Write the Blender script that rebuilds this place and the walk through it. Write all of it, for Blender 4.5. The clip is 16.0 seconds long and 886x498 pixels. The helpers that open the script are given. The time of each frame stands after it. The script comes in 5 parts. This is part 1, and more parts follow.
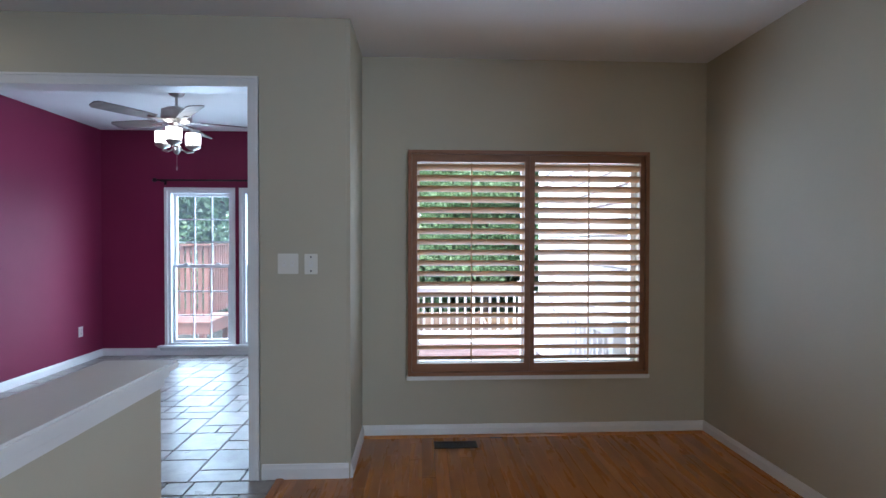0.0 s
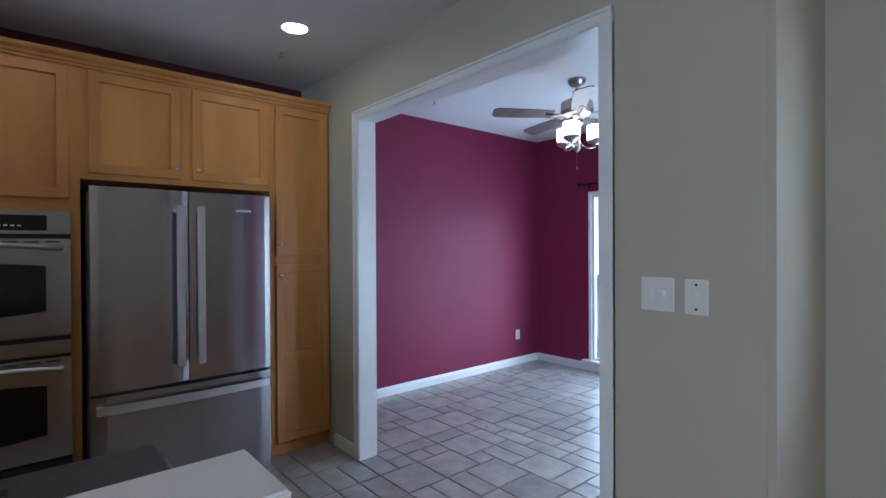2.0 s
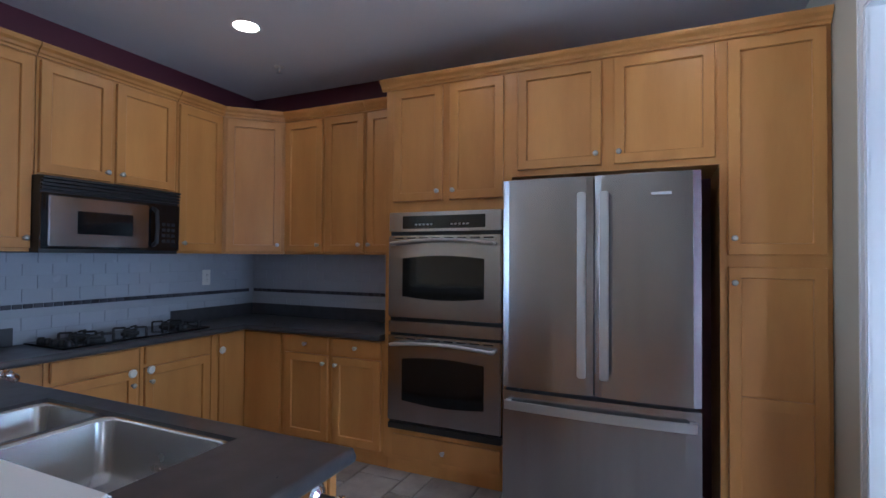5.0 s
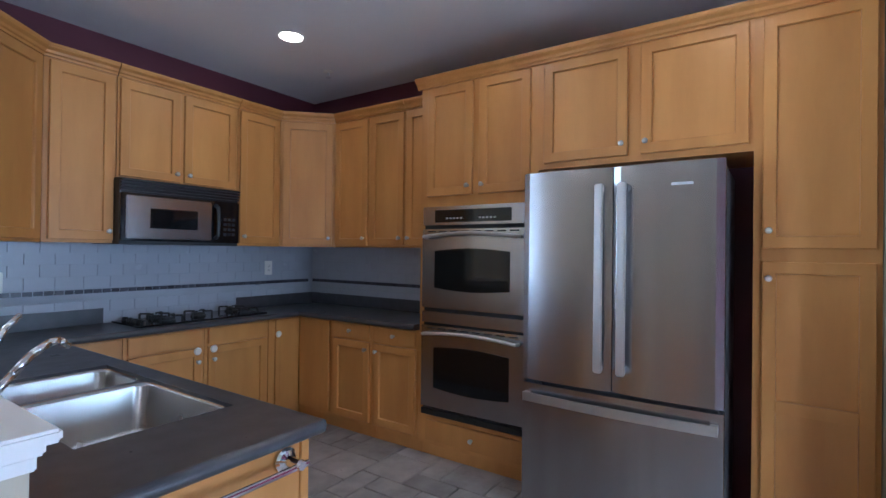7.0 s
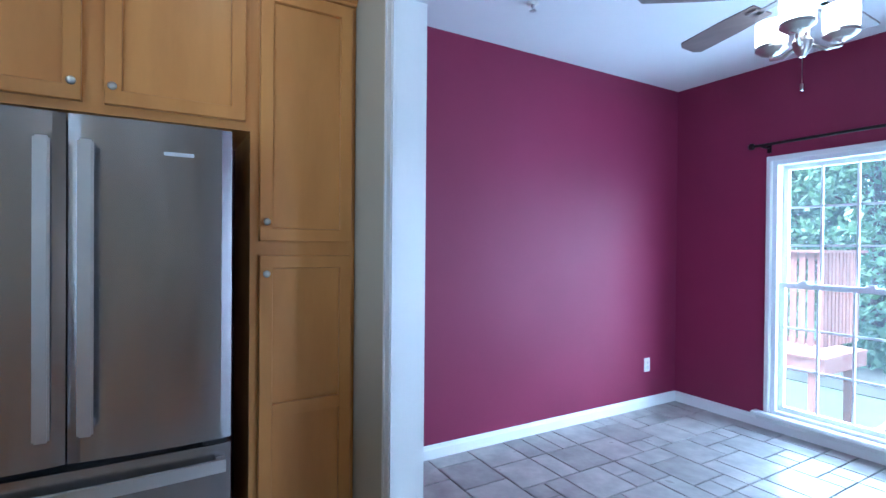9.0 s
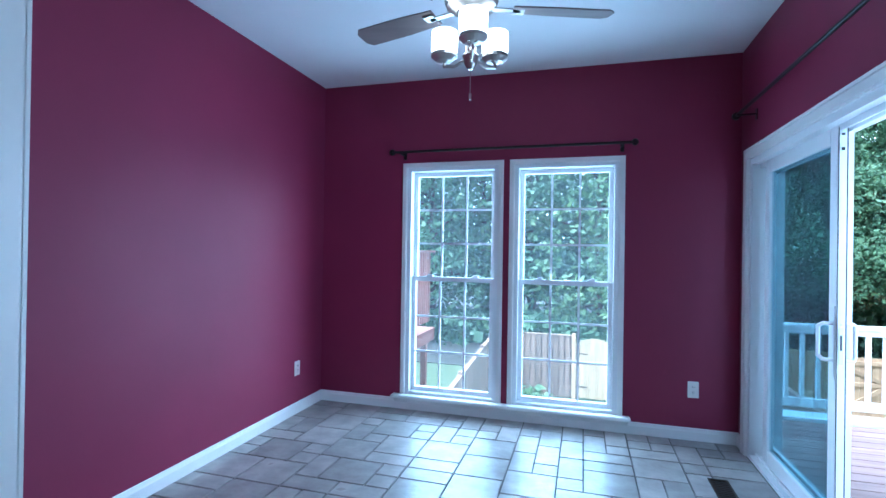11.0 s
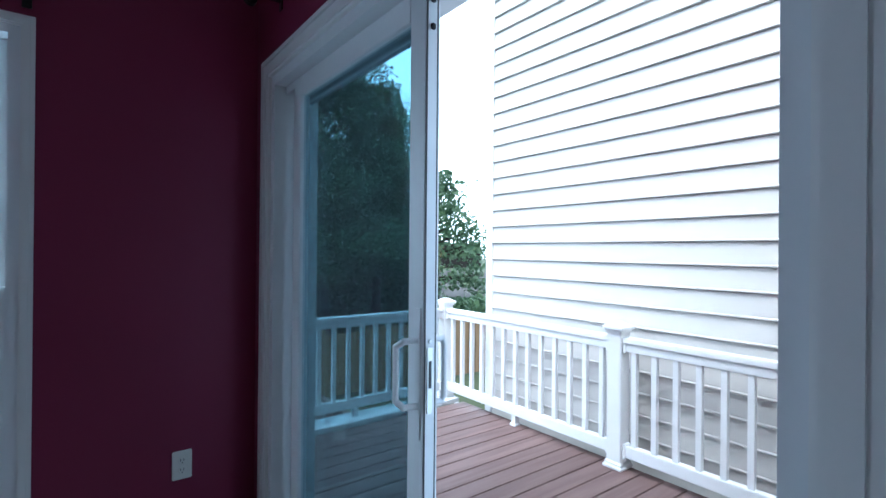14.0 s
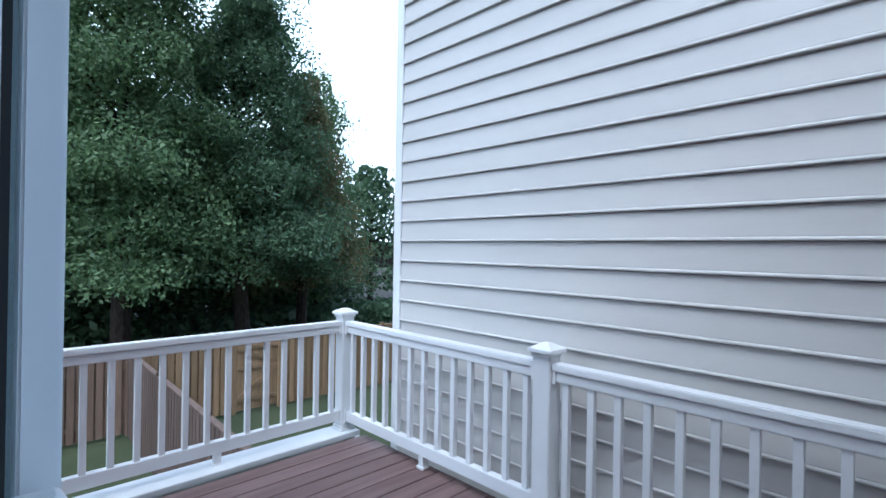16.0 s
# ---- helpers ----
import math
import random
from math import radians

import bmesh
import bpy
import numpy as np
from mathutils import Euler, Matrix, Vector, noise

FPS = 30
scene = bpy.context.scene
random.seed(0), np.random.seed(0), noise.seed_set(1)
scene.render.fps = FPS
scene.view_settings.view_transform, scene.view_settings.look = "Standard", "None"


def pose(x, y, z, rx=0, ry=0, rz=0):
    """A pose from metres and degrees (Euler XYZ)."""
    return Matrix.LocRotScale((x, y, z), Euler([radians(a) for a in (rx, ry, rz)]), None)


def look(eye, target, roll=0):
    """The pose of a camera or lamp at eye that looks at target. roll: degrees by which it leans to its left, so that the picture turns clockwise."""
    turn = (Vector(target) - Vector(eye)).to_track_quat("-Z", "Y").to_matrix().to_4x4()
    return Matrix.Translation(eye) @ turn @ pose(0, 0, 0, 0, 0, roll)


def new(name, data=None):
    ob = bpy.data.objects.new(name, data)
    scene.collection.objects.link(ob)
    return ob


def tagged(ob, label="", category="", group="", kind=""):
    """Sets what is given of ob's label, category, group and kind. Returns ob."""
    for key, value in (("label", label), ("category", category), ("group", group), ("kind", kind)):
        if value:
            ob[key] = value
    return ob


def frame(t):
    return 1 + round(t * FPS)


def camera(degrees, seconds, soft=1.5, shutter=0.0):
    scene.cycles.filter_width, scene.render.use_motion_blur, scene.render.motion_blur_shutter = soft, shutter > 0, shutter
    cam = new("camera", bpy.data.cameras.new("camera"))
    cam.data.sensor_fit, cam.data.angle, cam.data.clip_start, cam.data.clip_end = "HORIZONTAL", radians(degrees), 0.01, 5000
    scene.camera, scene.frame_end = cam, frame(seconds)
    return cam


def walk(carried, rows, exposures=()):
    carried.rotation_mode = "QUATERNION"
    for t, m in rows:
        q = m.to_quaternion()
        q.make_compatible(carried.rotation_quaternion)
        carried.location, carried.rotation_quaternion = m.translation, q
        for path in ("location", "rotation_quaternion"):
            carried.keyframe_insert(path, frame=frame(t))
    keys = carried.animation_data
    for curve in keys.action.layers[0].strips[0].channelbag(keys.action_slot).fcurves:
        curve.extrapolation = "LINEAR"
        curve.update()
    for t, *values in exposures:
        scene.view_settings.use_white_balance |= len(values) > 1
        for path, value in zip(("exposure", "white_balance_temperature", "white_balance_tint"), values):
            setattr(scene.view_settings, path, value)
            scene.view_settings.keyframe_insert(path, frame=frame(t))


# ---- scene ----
cam = camera(84.5, 16.0)
PATH = [
    (0, (0.488, 0.488, 1.429), (0.58, 2.485, 1.4), 0.1),
    (0.5, (0.568, 0.773, 1.443), (0.21, 2.74, 1.418), 0.0),
    (1, (0.567, 1.073, 1.448), (-0.216, 2.914, 1.421), -0.2),
    (1.5, (0.536, 1.365, 1.464), (-0.632, 2.989, 1.445), -0.2),
    (2, (0.535, 1.701, 1.474), (-0.984, 3.003, 1.463), -0.3),
    (2.5, (0.466, 1.95, 1.459), (-1.296, 2.897, 1.449), -0.4),
    (3, (0.348, 2.186, 1.468), (-1.598, 2.649, 1.456), -0.4),
    (3.5, (0.247, 2.378, 1.451), (-1.753, 2.366, 1.461), -0.6),
    (4, (0.133, 2.53, 1.41), (-1.836, 2.184, 1.434), -0.4),
    (4.5, (0.025, 2.698, 1.414), (-1.859, 2.027, 1.441), -0.1),
    (4.7, (-0.017, 2.707, 1.401), (-1.878, 1.975, 1.432), 0.1),
    (6.8, (-0.141, 3.097, 1.364), (-1.714, 1.862, 1.393), 0.9),
    (7, (-0.155, 3.07, 1.376), (-1.812, 1.95, 1.388), 0.7),
    (7.5, (-0.196, 2.91, 1.404), (-2.152, 2.492, 1.381), 0.3),
    (8, (-0.321, 2.814, 1.403), (-2.319, 2.896, 1.371), 0.4),
    (8.5, (-0.501, 2.723, 1.417), (-2.424, 3.272, 1.389), 0.5),
    (9, (-0.684, 2.682, 1.399), (-2.417, 3.681, 1.384), 0.5),
    (9.5, (-0.889, 2.672, 1.399), (-2.318, 4.071, 1.374), 0.7),
    (10, (-1.035, 2.711, 1.409), (-2.149, 4.372, 1.388), 0.8),
    (10.2, (-1.076, 2.724, 1.407), (-2.076, 4.456, 1.387), 0.9),
    (12.3, (-1.331, 3.338, 1.269), (-1.168, 5.332, 1.292), 0.3),
    (12.5, (-1.296, 3.488, 1.297), (-1.026, 5.470, 1.301), 0.4),
    (13, (-1.201, 3.855, 1.281), (-0.638, 5.774, 1.302), 0.3),
    (13.5, (-1.004, 4.189, 1.306), (-0.100, 5.974, 1.311), 0.5),
    (14, (-0.806, 4.459, 1.281), (0.406, 6.050, 1.286), 0.5),
    (14.5, (-0.603, 4.644, 1.284), (0.902, 5.961, 1.289), 0.6),
    (15, (-0.341, 4.734, 1.284), (1.267, 5.924, 1.295), 0.6),
    (15.5, (-0.182, 4.816, 1.288), (1.404, 6.034, 1.298), 0.9),
    (16, (-0.072, 4.908, 1.289), (1.330, 6.335, 1.294), 0.9),
]

EXPOSURES = [(0.0, 1.9, 5300, 10), (1.0, 1.95, 5200, 8), (2.0, 2.0, 5100, 8), (3.0, 2.3, 4800, 8), (3.5, 2.4, 4800, 9), (4.5, 2.5, 4900, 12), (7.0, 2.95, 5000, 11), (7.5, 2.9, 4800, 8), (8.5, 2.8, 4700, 6), (9.0, 2.7, 4600, 4), (10.0, 2.4, 4400, 0), (12.5, 1.45, 4500, 0), (13.5, 1.05, 4800, 2), (14.0, 0.55, 5000, 2), (14.5, 0.05, 5100, 4), (15.0, -0.2, 5000, 5), (15.5, -0.4, 4900, 5), (16.0, -0.5, 4900, 5)]
walk(cam, [(t, look(eye, target, roll)) for t, eye, target, roll in PATH], EXPOSURES)

# ---- world and light ----
world = bpy.data.worlds.new("sky")
scene.world = world
world.use_nodes = True
wn = world.node_tree.nodes
sky = wn.new("ShaderNodeTexSky")
sky.sky_type = 'NISHITA'
sky.sun_disc = False
sky.sun_elevation = radians(60)
sky.sun_rotation = radians(245)
sky.air_density, sky.dust_density = 1.0, 9.0
wn["Background"].inputs["Strength"].default_value = 0.15
world.node_tree.links.new(sky.outputs[0], wn["Background"].inputs["Color"])

sun_data = bpy.data.lights.new("sun", 'SUN')
sun_data.energy, sun_data.angle, sun_data.color = 3.6, radians(65), (1.0, 0.98, 0.95)
sun = new("sun", sun_data)
sun.matrix_world = look((-9, 3, 20), (0, 7, 0))


def area(name, m, w, h, watts, color):
    d = bpy.data.lights.new(name, 'AREA')
    d.shape, d.size, d.size_y, d.energy, d.color = 'RECTANGLE', w, h, watts, color
    o = new(name, d)
    o.matrix_world = m
    return o


DAY = (0.72, 0.86, 1.0)
area("daylight_window", look((-1.82, 7.02, 1.12), (-1.82, 3, 0.9)), 1.8, 1.9, 23, DAY)
area("daylight_nook", look((1.28, 4.30, 1.27), (1.28, 0, 1.1)), 1.6, 1.5, 8, DAY)
area("daylight_door", look((0.32, 5.02, 1.02), (-3, 5.02, 0.9)), 0.75, 1.9, 6, DAY)
# fill for the fridge side, set in an added window out of view
area("daylight_living", look((3.56, -3.15, 1.3), (-3, 2.6, 1.1)), 1.25, 1.5, 42, DAY)

# ---- materials ----
def mat(name, color, rough=0.6, metal=0.0, var=0.12, scale=6.0, bump=0.06, stretch=(1, 1, 1), fine=90.0, second=None, spread=0.0, coat=0.0):
    m = bpy.data.materials.new(name)
    m.use_nodes = True
    n, l = m.node_tree.nodes, m.node_tree.links
    b = n["Principled BSDF"]
    tc = n.new("ShaderNodeTexCoord")
    mp = n.new("ShaderNodeMapping")
    mp.inputs["Scale"].default_value = stretch
    l.new(tc.outputs["Object"], mp.inputs["Vector"])
    info = n.new("ShaderNodeObjectInfo")
    shift = n.new("ShaderNodeVectorMath")
    shift.operation = 'MULTIPLY_ADD'
    comb = n.new("ShaderNodeCombineXYZ")
    for k in range(3):
        l.new(info.outputs["Random"], comb.inputs[k])
    shift.inputs[1].default_value = (7.3, 11.1, 5.7)
    l.new(comb.outputs[0], shift.inputs[0])
    l.new(mp.outputs[0], shift.inputs[2])
    big, small = n.new("ShaderNodeTexNoise"), n.new("ShaderNodeTexNoise")
    big.inputs["Scale"].default_value, big.inputs["Detail"].default_value = scale, 4
    small.inputs["Scale"].default_value, small.inputs["Detail"].default_value = fine, 3
    l.new(shift.outputs[0], big.inputs["Vector"])
    l.new(shift.outputs[0], small.inputs["Vector"])
    c2 = second or tuple(c * (1 - 2 * var) for c in color)
    ramp = n.new("ShaderNodeMix")
    ramp.data_type = 'RGBA'
    ramp.inputs[6].default_value = (*color, 1)
    ramp.inputs[7].default_value = (*c2, 1)
    wide = n.new("ShaderNodeMapRange")
    wide.inputs[1].default_value, wide.inputs[2].default_value = 0.3, 0.7
    l.new(big.outputs[0], wide.inputs[0])
    l.new(wide.outputs[0], ramp.inputs[0])
    hsv = n.new("ShaderNodeHueSaturation")
    val = n.new("ShaderNodeMath")
    val.operation = 'MULTIPLY_ADD'
    val.inputs[1].default_value = var
    val.inputs[2].default_value = 1 - var / 2
    l.new(small.outputs[0], val.inputs[0])
    if spread:
        rnd = n.new("ShaderNodeMath")
        rnd.operation = 'MULTIPLY_ADD'
        rnd.inputs[1].default_value = spread
        l.new(info.outputs["Random"], rnd.inputs[0])
        l.new(val.outputs[0], rnd.inputs[2])
        sub = n.new("ShaderNodeMath")
        sub.operation = 'SUBTRACT'
        sub.inputs[1].default_value = spread / 2
        l.new(rnd.outputs[0], sub.inputs[0])
        l.new(sub.outputs[0], hsv.inputs["Value"])
    else:
        l.new(val.outputs[0], hsv.inputs["Value"])
    l.new(ramp.outputs[2], hsv.inputs["Color"])
    l.new(hsv.outputs[0], b.inputs["Base Color"])
    b.inputs["Metallic"].default_value = metal
    rr = n.new("ShaderNodeMapRange")
    rr.inputs[3].default_value, rr.inputs[4].default_value = max(rough - 0.06, 0.02), min(rough + 0.06, 1)
    l.new(big.outputs[0], rr.inputs[0])
    l.new(rr.outputs[0], b.inputs["Roughness"])
    b.inputs["Coat Weight"].default_value = coat
    if bump:
        bp = n.new("ShaderNodeBump")
        bp.inputs["Strength"].default_value, bp.inputs["Distance"].default_value = bump, 0.01
        l.new(small.outputs[0], bp.inputs["Height"])
        l.new(bp.outputs[0], b.inputs["Normal"])
    return m


def glass(name, tint=(0.95, 0.98, 0.97), haze=0.008):
    m = bpy.data.materials.new(name)
    m.use_nodes = True
    n, l = m.node_tree.nodes, m.node_tree.links
    n.remove(n["Principled BSDF"])
    tr, gl, mx = n.new("ShaderNodeBsdfTransparent"), n.new("ShaderNodeBsdfGlossy"), n.new("ShaderNodeMixShader")
    tr.inputs[0].default_value = (*tint, 1)
    gl.inputs["Roughness"].default_value = 0.01
    mx.inputs[0].default_value = 0.05
    l.new(tr.outputs[0], mx.inputs[1])
    l.new(gl.outputs[0], mx.inputs[2])
    # pale translucent layer paints a veil of glare over the pane
    haze_film, veil, blotch = n.new("ShaderNodeBsdfTranslucent"), n.new("ShaderNodeMixShader"), n.new("ShaderNodeTexNoise")
    haze_film.inputs[0].default_value = (0.85, 0.95, 1.0, 1)
    blotch.inputs["Scale"].default_value = 2.5
    amount = n.new("ShaderNodeMapRange")
    amount.inputs[3].default_value, amount.inputs[4].default_value = haze * 0.6, haze * 1.4
    l.new(blotch.outputs[0], amount.inputs[0])
    l.new(amount.outputs[0], veil.inputs[0])
    l.new(mx.outputs[0], veil.inputs[1])
    l.new(haze_film.outputs[0], veil.inputs[2])
    l.new(veil.outputs[0], n["Material Output"].inputs[0])
    return m


def glow(name, color, power):
    m = bpy.data.materials.new(name)
    m.use_nodes = True
    b = m.node_tree.nodes["Principled BSDF"]
    b.inputs["Base Color"].default_value = (*color, 1)
    b.inputs["Emission Color"].default_value = (*color, 1)
    b.inputs["Emission Strength"].default_value = power
    return m


BEIGE = mat("beige_paint", (0.50, 0.46, 0.35), 0.55, var=0.03, scale=1.5, bump=0.03, fine=220)
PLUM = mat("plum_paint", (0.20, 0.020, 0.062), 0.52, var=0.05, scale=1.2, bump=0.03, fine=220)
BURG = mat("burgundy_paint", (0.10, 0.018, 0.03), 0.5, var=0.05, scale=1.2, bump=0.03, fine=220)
PLUM.node_tree.nodes["Principled BSDF"].inputs["Specular IOR Level"].default_value = 0.3
CEIL = mat("ceiling_paint", (0.78, 0.78, 0.78), 0.8, var=0.03, scale=1.0, bump=0.05, fine=180)
WHITE = mat("white_trim_paint", (0.80, 0.79, 0.77), 0.35, var=0.03, scale=3, bump=0.02)
PLASTIC = mat("white_plastic", (0.78, 0.76, 0.70), 0.35, var=0.02, bump=0)
MAPLE = mat("maple_wood", (0.58, 0.275, 0.070), 0.40, var=0.07, scale=2.0, bump=0.012, stretch=(3, 3, 0.6), fine=24, second=(0.47, 0.205, 0.048), spread=0.14)
OAK = mat("oak_floor", (0.50, 0.20, 0.045), 0.28, var=0.16, scale=2.2, bump=0.03, stretch=(9, 0.7, 1), fine=20, second=(0.38, 0.135, 0.028), spread=0.35, coat=0.25)
TILE = mat("stone_tile", (0.43, 0.405, 0.375), 0.30, var=0.2, scale=7, bump=0.14, fine=30, second=(0.28, 0.255, 0.24), spread=0.32)
GROUT = mat("grout", (0.17, 0.16, 0.15), 0.9, var=0.1, fine=140)
def brushed(name, color, rough):
    m = mat(name, color, rough, 1.0, var=0.05, scale=0.9, bump=0.0, fine=5, stretch=(16, 16, 0.12))
    n, l = m.node_tree.nodes, m.node_tree.links
    t = n.new("ShaderNodeTangent")
    t.direction_type, t.axis = 'RADIAL', 'Z'
    b = n["Principled BSDF"]
    b.inputs["Anisotropic"].default_value, b.inputs["Anisotropic Rotation"].default_value = 0.55, 0.25
    l.new(t.outputs[0], b.inputs["Tangent"])
    return m


STEEL = brushed("brushed_steel", (0.43, 0.42, 0.425), 0.24)
STEELH = mat("satin_steel", (0.62, 0.62, 0.62), 0.38, 1.0, var=0.04, bump=0)
SINK = mat("sink_steel", (0.55, 0.54, 0.52), 0.26, 1.0, var=0.06, bump=0.02)
CHROME = mat("chrome", (0.80, 0.80, 0.82), 0.08, 1.0, var=0.02, bump=0)
NICKEL = mat("brushed_nickel", (0.50, 0.46, 0.42), 0.3, 1.0, var=0.05, bump=0)
BLACKG = mat("black_glass", (0.008, 0.008, 0.009), 0.08, var=0.05, bump=0)
BLACK = mat("black_plastic", (0.014, 0.014, 0.015), 0.4, var=0.1, bump=0.03)
IRON = mat("cast_iron", (0.02, 0.02, 0.02), 0.6, var=0.2, bump=0.15)
SLATE = mat("dark_solid_surface", (0.070, 0.070, 0.076), 0.30, var=0.15, scale=14, bump=0.02, fine=260)
SUBWAY = mat("white_wall_tile", (0.42, 0.44, 0.49), 0.25, var=0.03, scale=5, bump=0.02, spread=0.03)
JOINT = mat("pale_tile_joint", (0.38, 0.40, 0.44), 0.8, var=0.05)
STRIPE = mat("dark_accent_tile", (0.10, 0.10, 0.12), 0.25, var=0.3, scale=12, spread=0.4)
GAP = mat("light_grout", (0.56, 0.56, 0.56), 0.9, var=0.05)
SHUT = mat("stained_shutter_wood", (0.30, 0.135, 0.065), 0.4, var=0.12, scale=3, stretch=(0.7, 4, 4), fine=18, bump=0.02)
LOUV = mat("louvre_wood", (0.46, 0.27, 0.13), 0.35, var=0.1, scale=3, stretch=(0.6, 5, 5), fine=20, bump=0.02)
VINYL = mat("white_vinyl", (0.78, 0.79, 0.80), 0.38, var=0.03, scale=3, bump=0.01)
SIDING = mat("vinyl_siding", (0.60, 0.585, 0.56), 0.45, var=0.05, scale=1.4, bump=0.06, stretch=(6, 0.4, 5), fine=60, spread=0.03)
DECK = mat("composite_deck", (0.185, 0.122, 0.112), 0.58, var=0.2, scale=2.5, bump=0.12, stretch=(0.5, 7, 1), fine=60, second=(0.12, 0.072, 0.066), spread=0.3)
CEDAR = mat("cedar_boards", (0.29, 0.20, 0.145), 0.8, var=0.2, scale=3, bump=0.1, stretch=(4, 4, 0.5), fine=40, second=(0.20, 0.14, 0.105), spread=0.5)
PINEW = mat("new_pine_boards", (0.56, 0.42, 0.26), 0.75, var=0.15, scale=3, bump=0.08, stretch=(4, 4, 0.5), fine=40, spread=0.25)
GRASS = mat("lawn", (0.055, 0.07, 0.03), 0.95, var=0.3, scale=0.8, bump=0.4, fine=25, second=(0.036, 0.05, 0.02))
# earth colour is kept very dark to hold the woodland shade
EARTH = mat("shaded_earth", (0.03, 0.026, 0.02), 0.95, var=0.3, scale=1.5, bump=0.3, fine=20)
BARK = mat("bark", (0.08, 0.062, 0.05), 0.95, var=0.3, scale=4, bump=0.5, stretch=(4, 4, 1), fine=14)
DARKBR = mat("dark_bronze", (0.03, 0.028, 0.026), 0.4, 0.8, var=0.1, bump=0)
VENTM = mat("bronze_vent", (0.07, 0.05, 0.035), 0.45, 0.7, var=0.1, bump=0)
BLADE = mat("fan_blade_wood", (0.20, 0.16, 0.15), 0.45, var=0.15, scale=3, stretch=(0.6, 5, 1), fine=20, bump=0.02)
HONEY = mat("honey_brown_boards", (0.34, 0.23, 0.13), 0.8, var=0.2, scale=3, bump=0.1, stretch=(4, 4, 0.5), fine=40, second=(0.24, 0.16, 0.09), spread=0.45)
# weathered boards with the shade on this fence put into the colour
SHADEWOOD = mat("shade_darkened_boards", (0.15, 0.105, 0.085), 0.85, var=0.2, scale=3, bump=0.1, stretch=(4, 4, 0.5), fine=40, second=(0.10, 0.07, 0.058), spread=0.4)
REDWOOD = mat("red_stained_boards", (0.30, 0.135, 0.105), 0.75, var=0.18, scale=3, bump=0.08, stretch=(4, 4, 0.5), fine=40, second=(0.22, 0.095, 0.075), spread=0.3)
MULCH = mat("dark_mulch", (0.035, 0.026, 0.022), 0.95, var=0.35, scale=9, bump=0.5, fine=45)
ROOFM = mat("roof_shingle", (0.10, 0.095, 0.09), 0.9, var=0.25, scale=5, bump=0.3)
PANE = glass("window_glass")
DOORGLASS = glass("door_glass", (0.60, 0.70, 0.74), 0.016)
SHADEM = glow("lamp_shade_glass", (1.0, 0.93, 0.82), 1.6)
CLOUD = glow("bright_cloud", (0.93, 0.97, 1.0), 2.2)
CANM = glow("can_lamp", (1.0, 0.86, 0.66), 7.0)


def leaf_mat(name, a, b):
    m = bpy.data.materials.new(name)
    m.use_nodes = True
    n, l = m.node_tree.nodes, m.node_tree.links
    p = n["Principled BSDF"]
    g = n.new("ShaderNodeNewGeometry")
    mx = n.new("ShaderNodeMix")
    mx.data_type = 'RGBA'
    mx.inputs[6].default_value, mx.inputs[7].default_value = (*a, 1), (*b, 1)
    l.new(g.outputs["Random Per Island"], mx.inputs[0])
    l.new(mx.outputs[2], p.inputs["Base Color"])
    p.inputs["Roughness"].default_value = 0.55
    tl, ms = n.new("ShaderNodeBsdfTranslucent"), n.new("ShaderNodeMixShader")
    l.new(mx.outputs[2], tl.inputs[0])
    ms.inputs[0].default_value = 0.4
    l.new(p.outputs[0], ms.inputs[1])
    l.new(tl.outputs[0], ms.inputs[2])
    l.new(ms.outputs[0], n["Material Output"].inputs[0])
    return m


LEAF = leaf_mat("leaves_green", (0.09, 0.16, 0.075), (0.19, 0.28, 0.12))
LEAFD = leaf_mat("leaves_dark", (0.075, 0.14, 0.08), (0.14, 0.22, 0.11))
LEAFR = leaf_mat("leaves_rusty", (0.09, 0.14, 0.06), (0.24, 0.19, 0.09))


# ---- mesh helpers ----
def mesh_of(name, bm, material):
    me = bpy.data.meshes.new(name)
    bmesh.ops.recalc_face_normals(bm, faces=bm.faces)
    bm.to_mesh(me)
    bm.free()
    me.materials.append(material)
    return me


def thing(name, m=None, label="", category="", group="", kind=""):
    o = new(name)
    o.empty_display_size = 0.05
    if m is not None:
        o.matrix_world = m
    return tagged(o, label, category, group, kind)


def part(name, bm, material, parent, label=""):
    o = new(name, mesh_of(name, bm, material))
    o.parent = parent
    return tagged(o, label)


def solid(name, bm, material, label="", category="", kind="", smooth=False):
    o = new(name, mesh_of(name, bm, material))
    if smooth:
        for f in o.data.polygons:
            f.use_smooth = True
    return tagged(o, label, category, "", kind)


def box(bm, x0, y0, z0, x1, y1, z1, bev=0.0):
    r = bmesh.ops.create_cube(bm, size=1)
    v = r["verts"]
    bmesh.ops.scale(bm, vec=(abs(x1 - x0), abs(y1 - y0), abs(z1 - z0)), verts=v)
    bmesh.ops.translate(bm, vec=((x0 + x1) / 2, (y0 + y1) / 2, (z0 + z1) / 2), verts=v)
    if bev:
        es = {e for q in v for e in q.link_edges}
        bmesh.ops.bevel(bm, geom=list(es), offset=bev, segments=2, affect='EDGES', clamp_overlap=True)
    return bm


def boxes(*args, bev=0.0):
    bm = bmesh.new()
    for a in args:
        box(bm, *a, bev=bev)
    return bm


def cyl(bm, p, q, r, r2=None, seg=20, caps=True):
    p, q = Vector(p), Vector(q)
    d = q - p
    m = Matrix.Translation((p + q) / 2) @ d.to_track_quat('Z', 'Y').to_matrix().to_4x4()
    bmesh.ops.create_cone(bm, cap_ends=caps, segments=seg, radius1=r, radius2=r if r2 is None else r2, depth=d.length, matrix=m)
    return bm


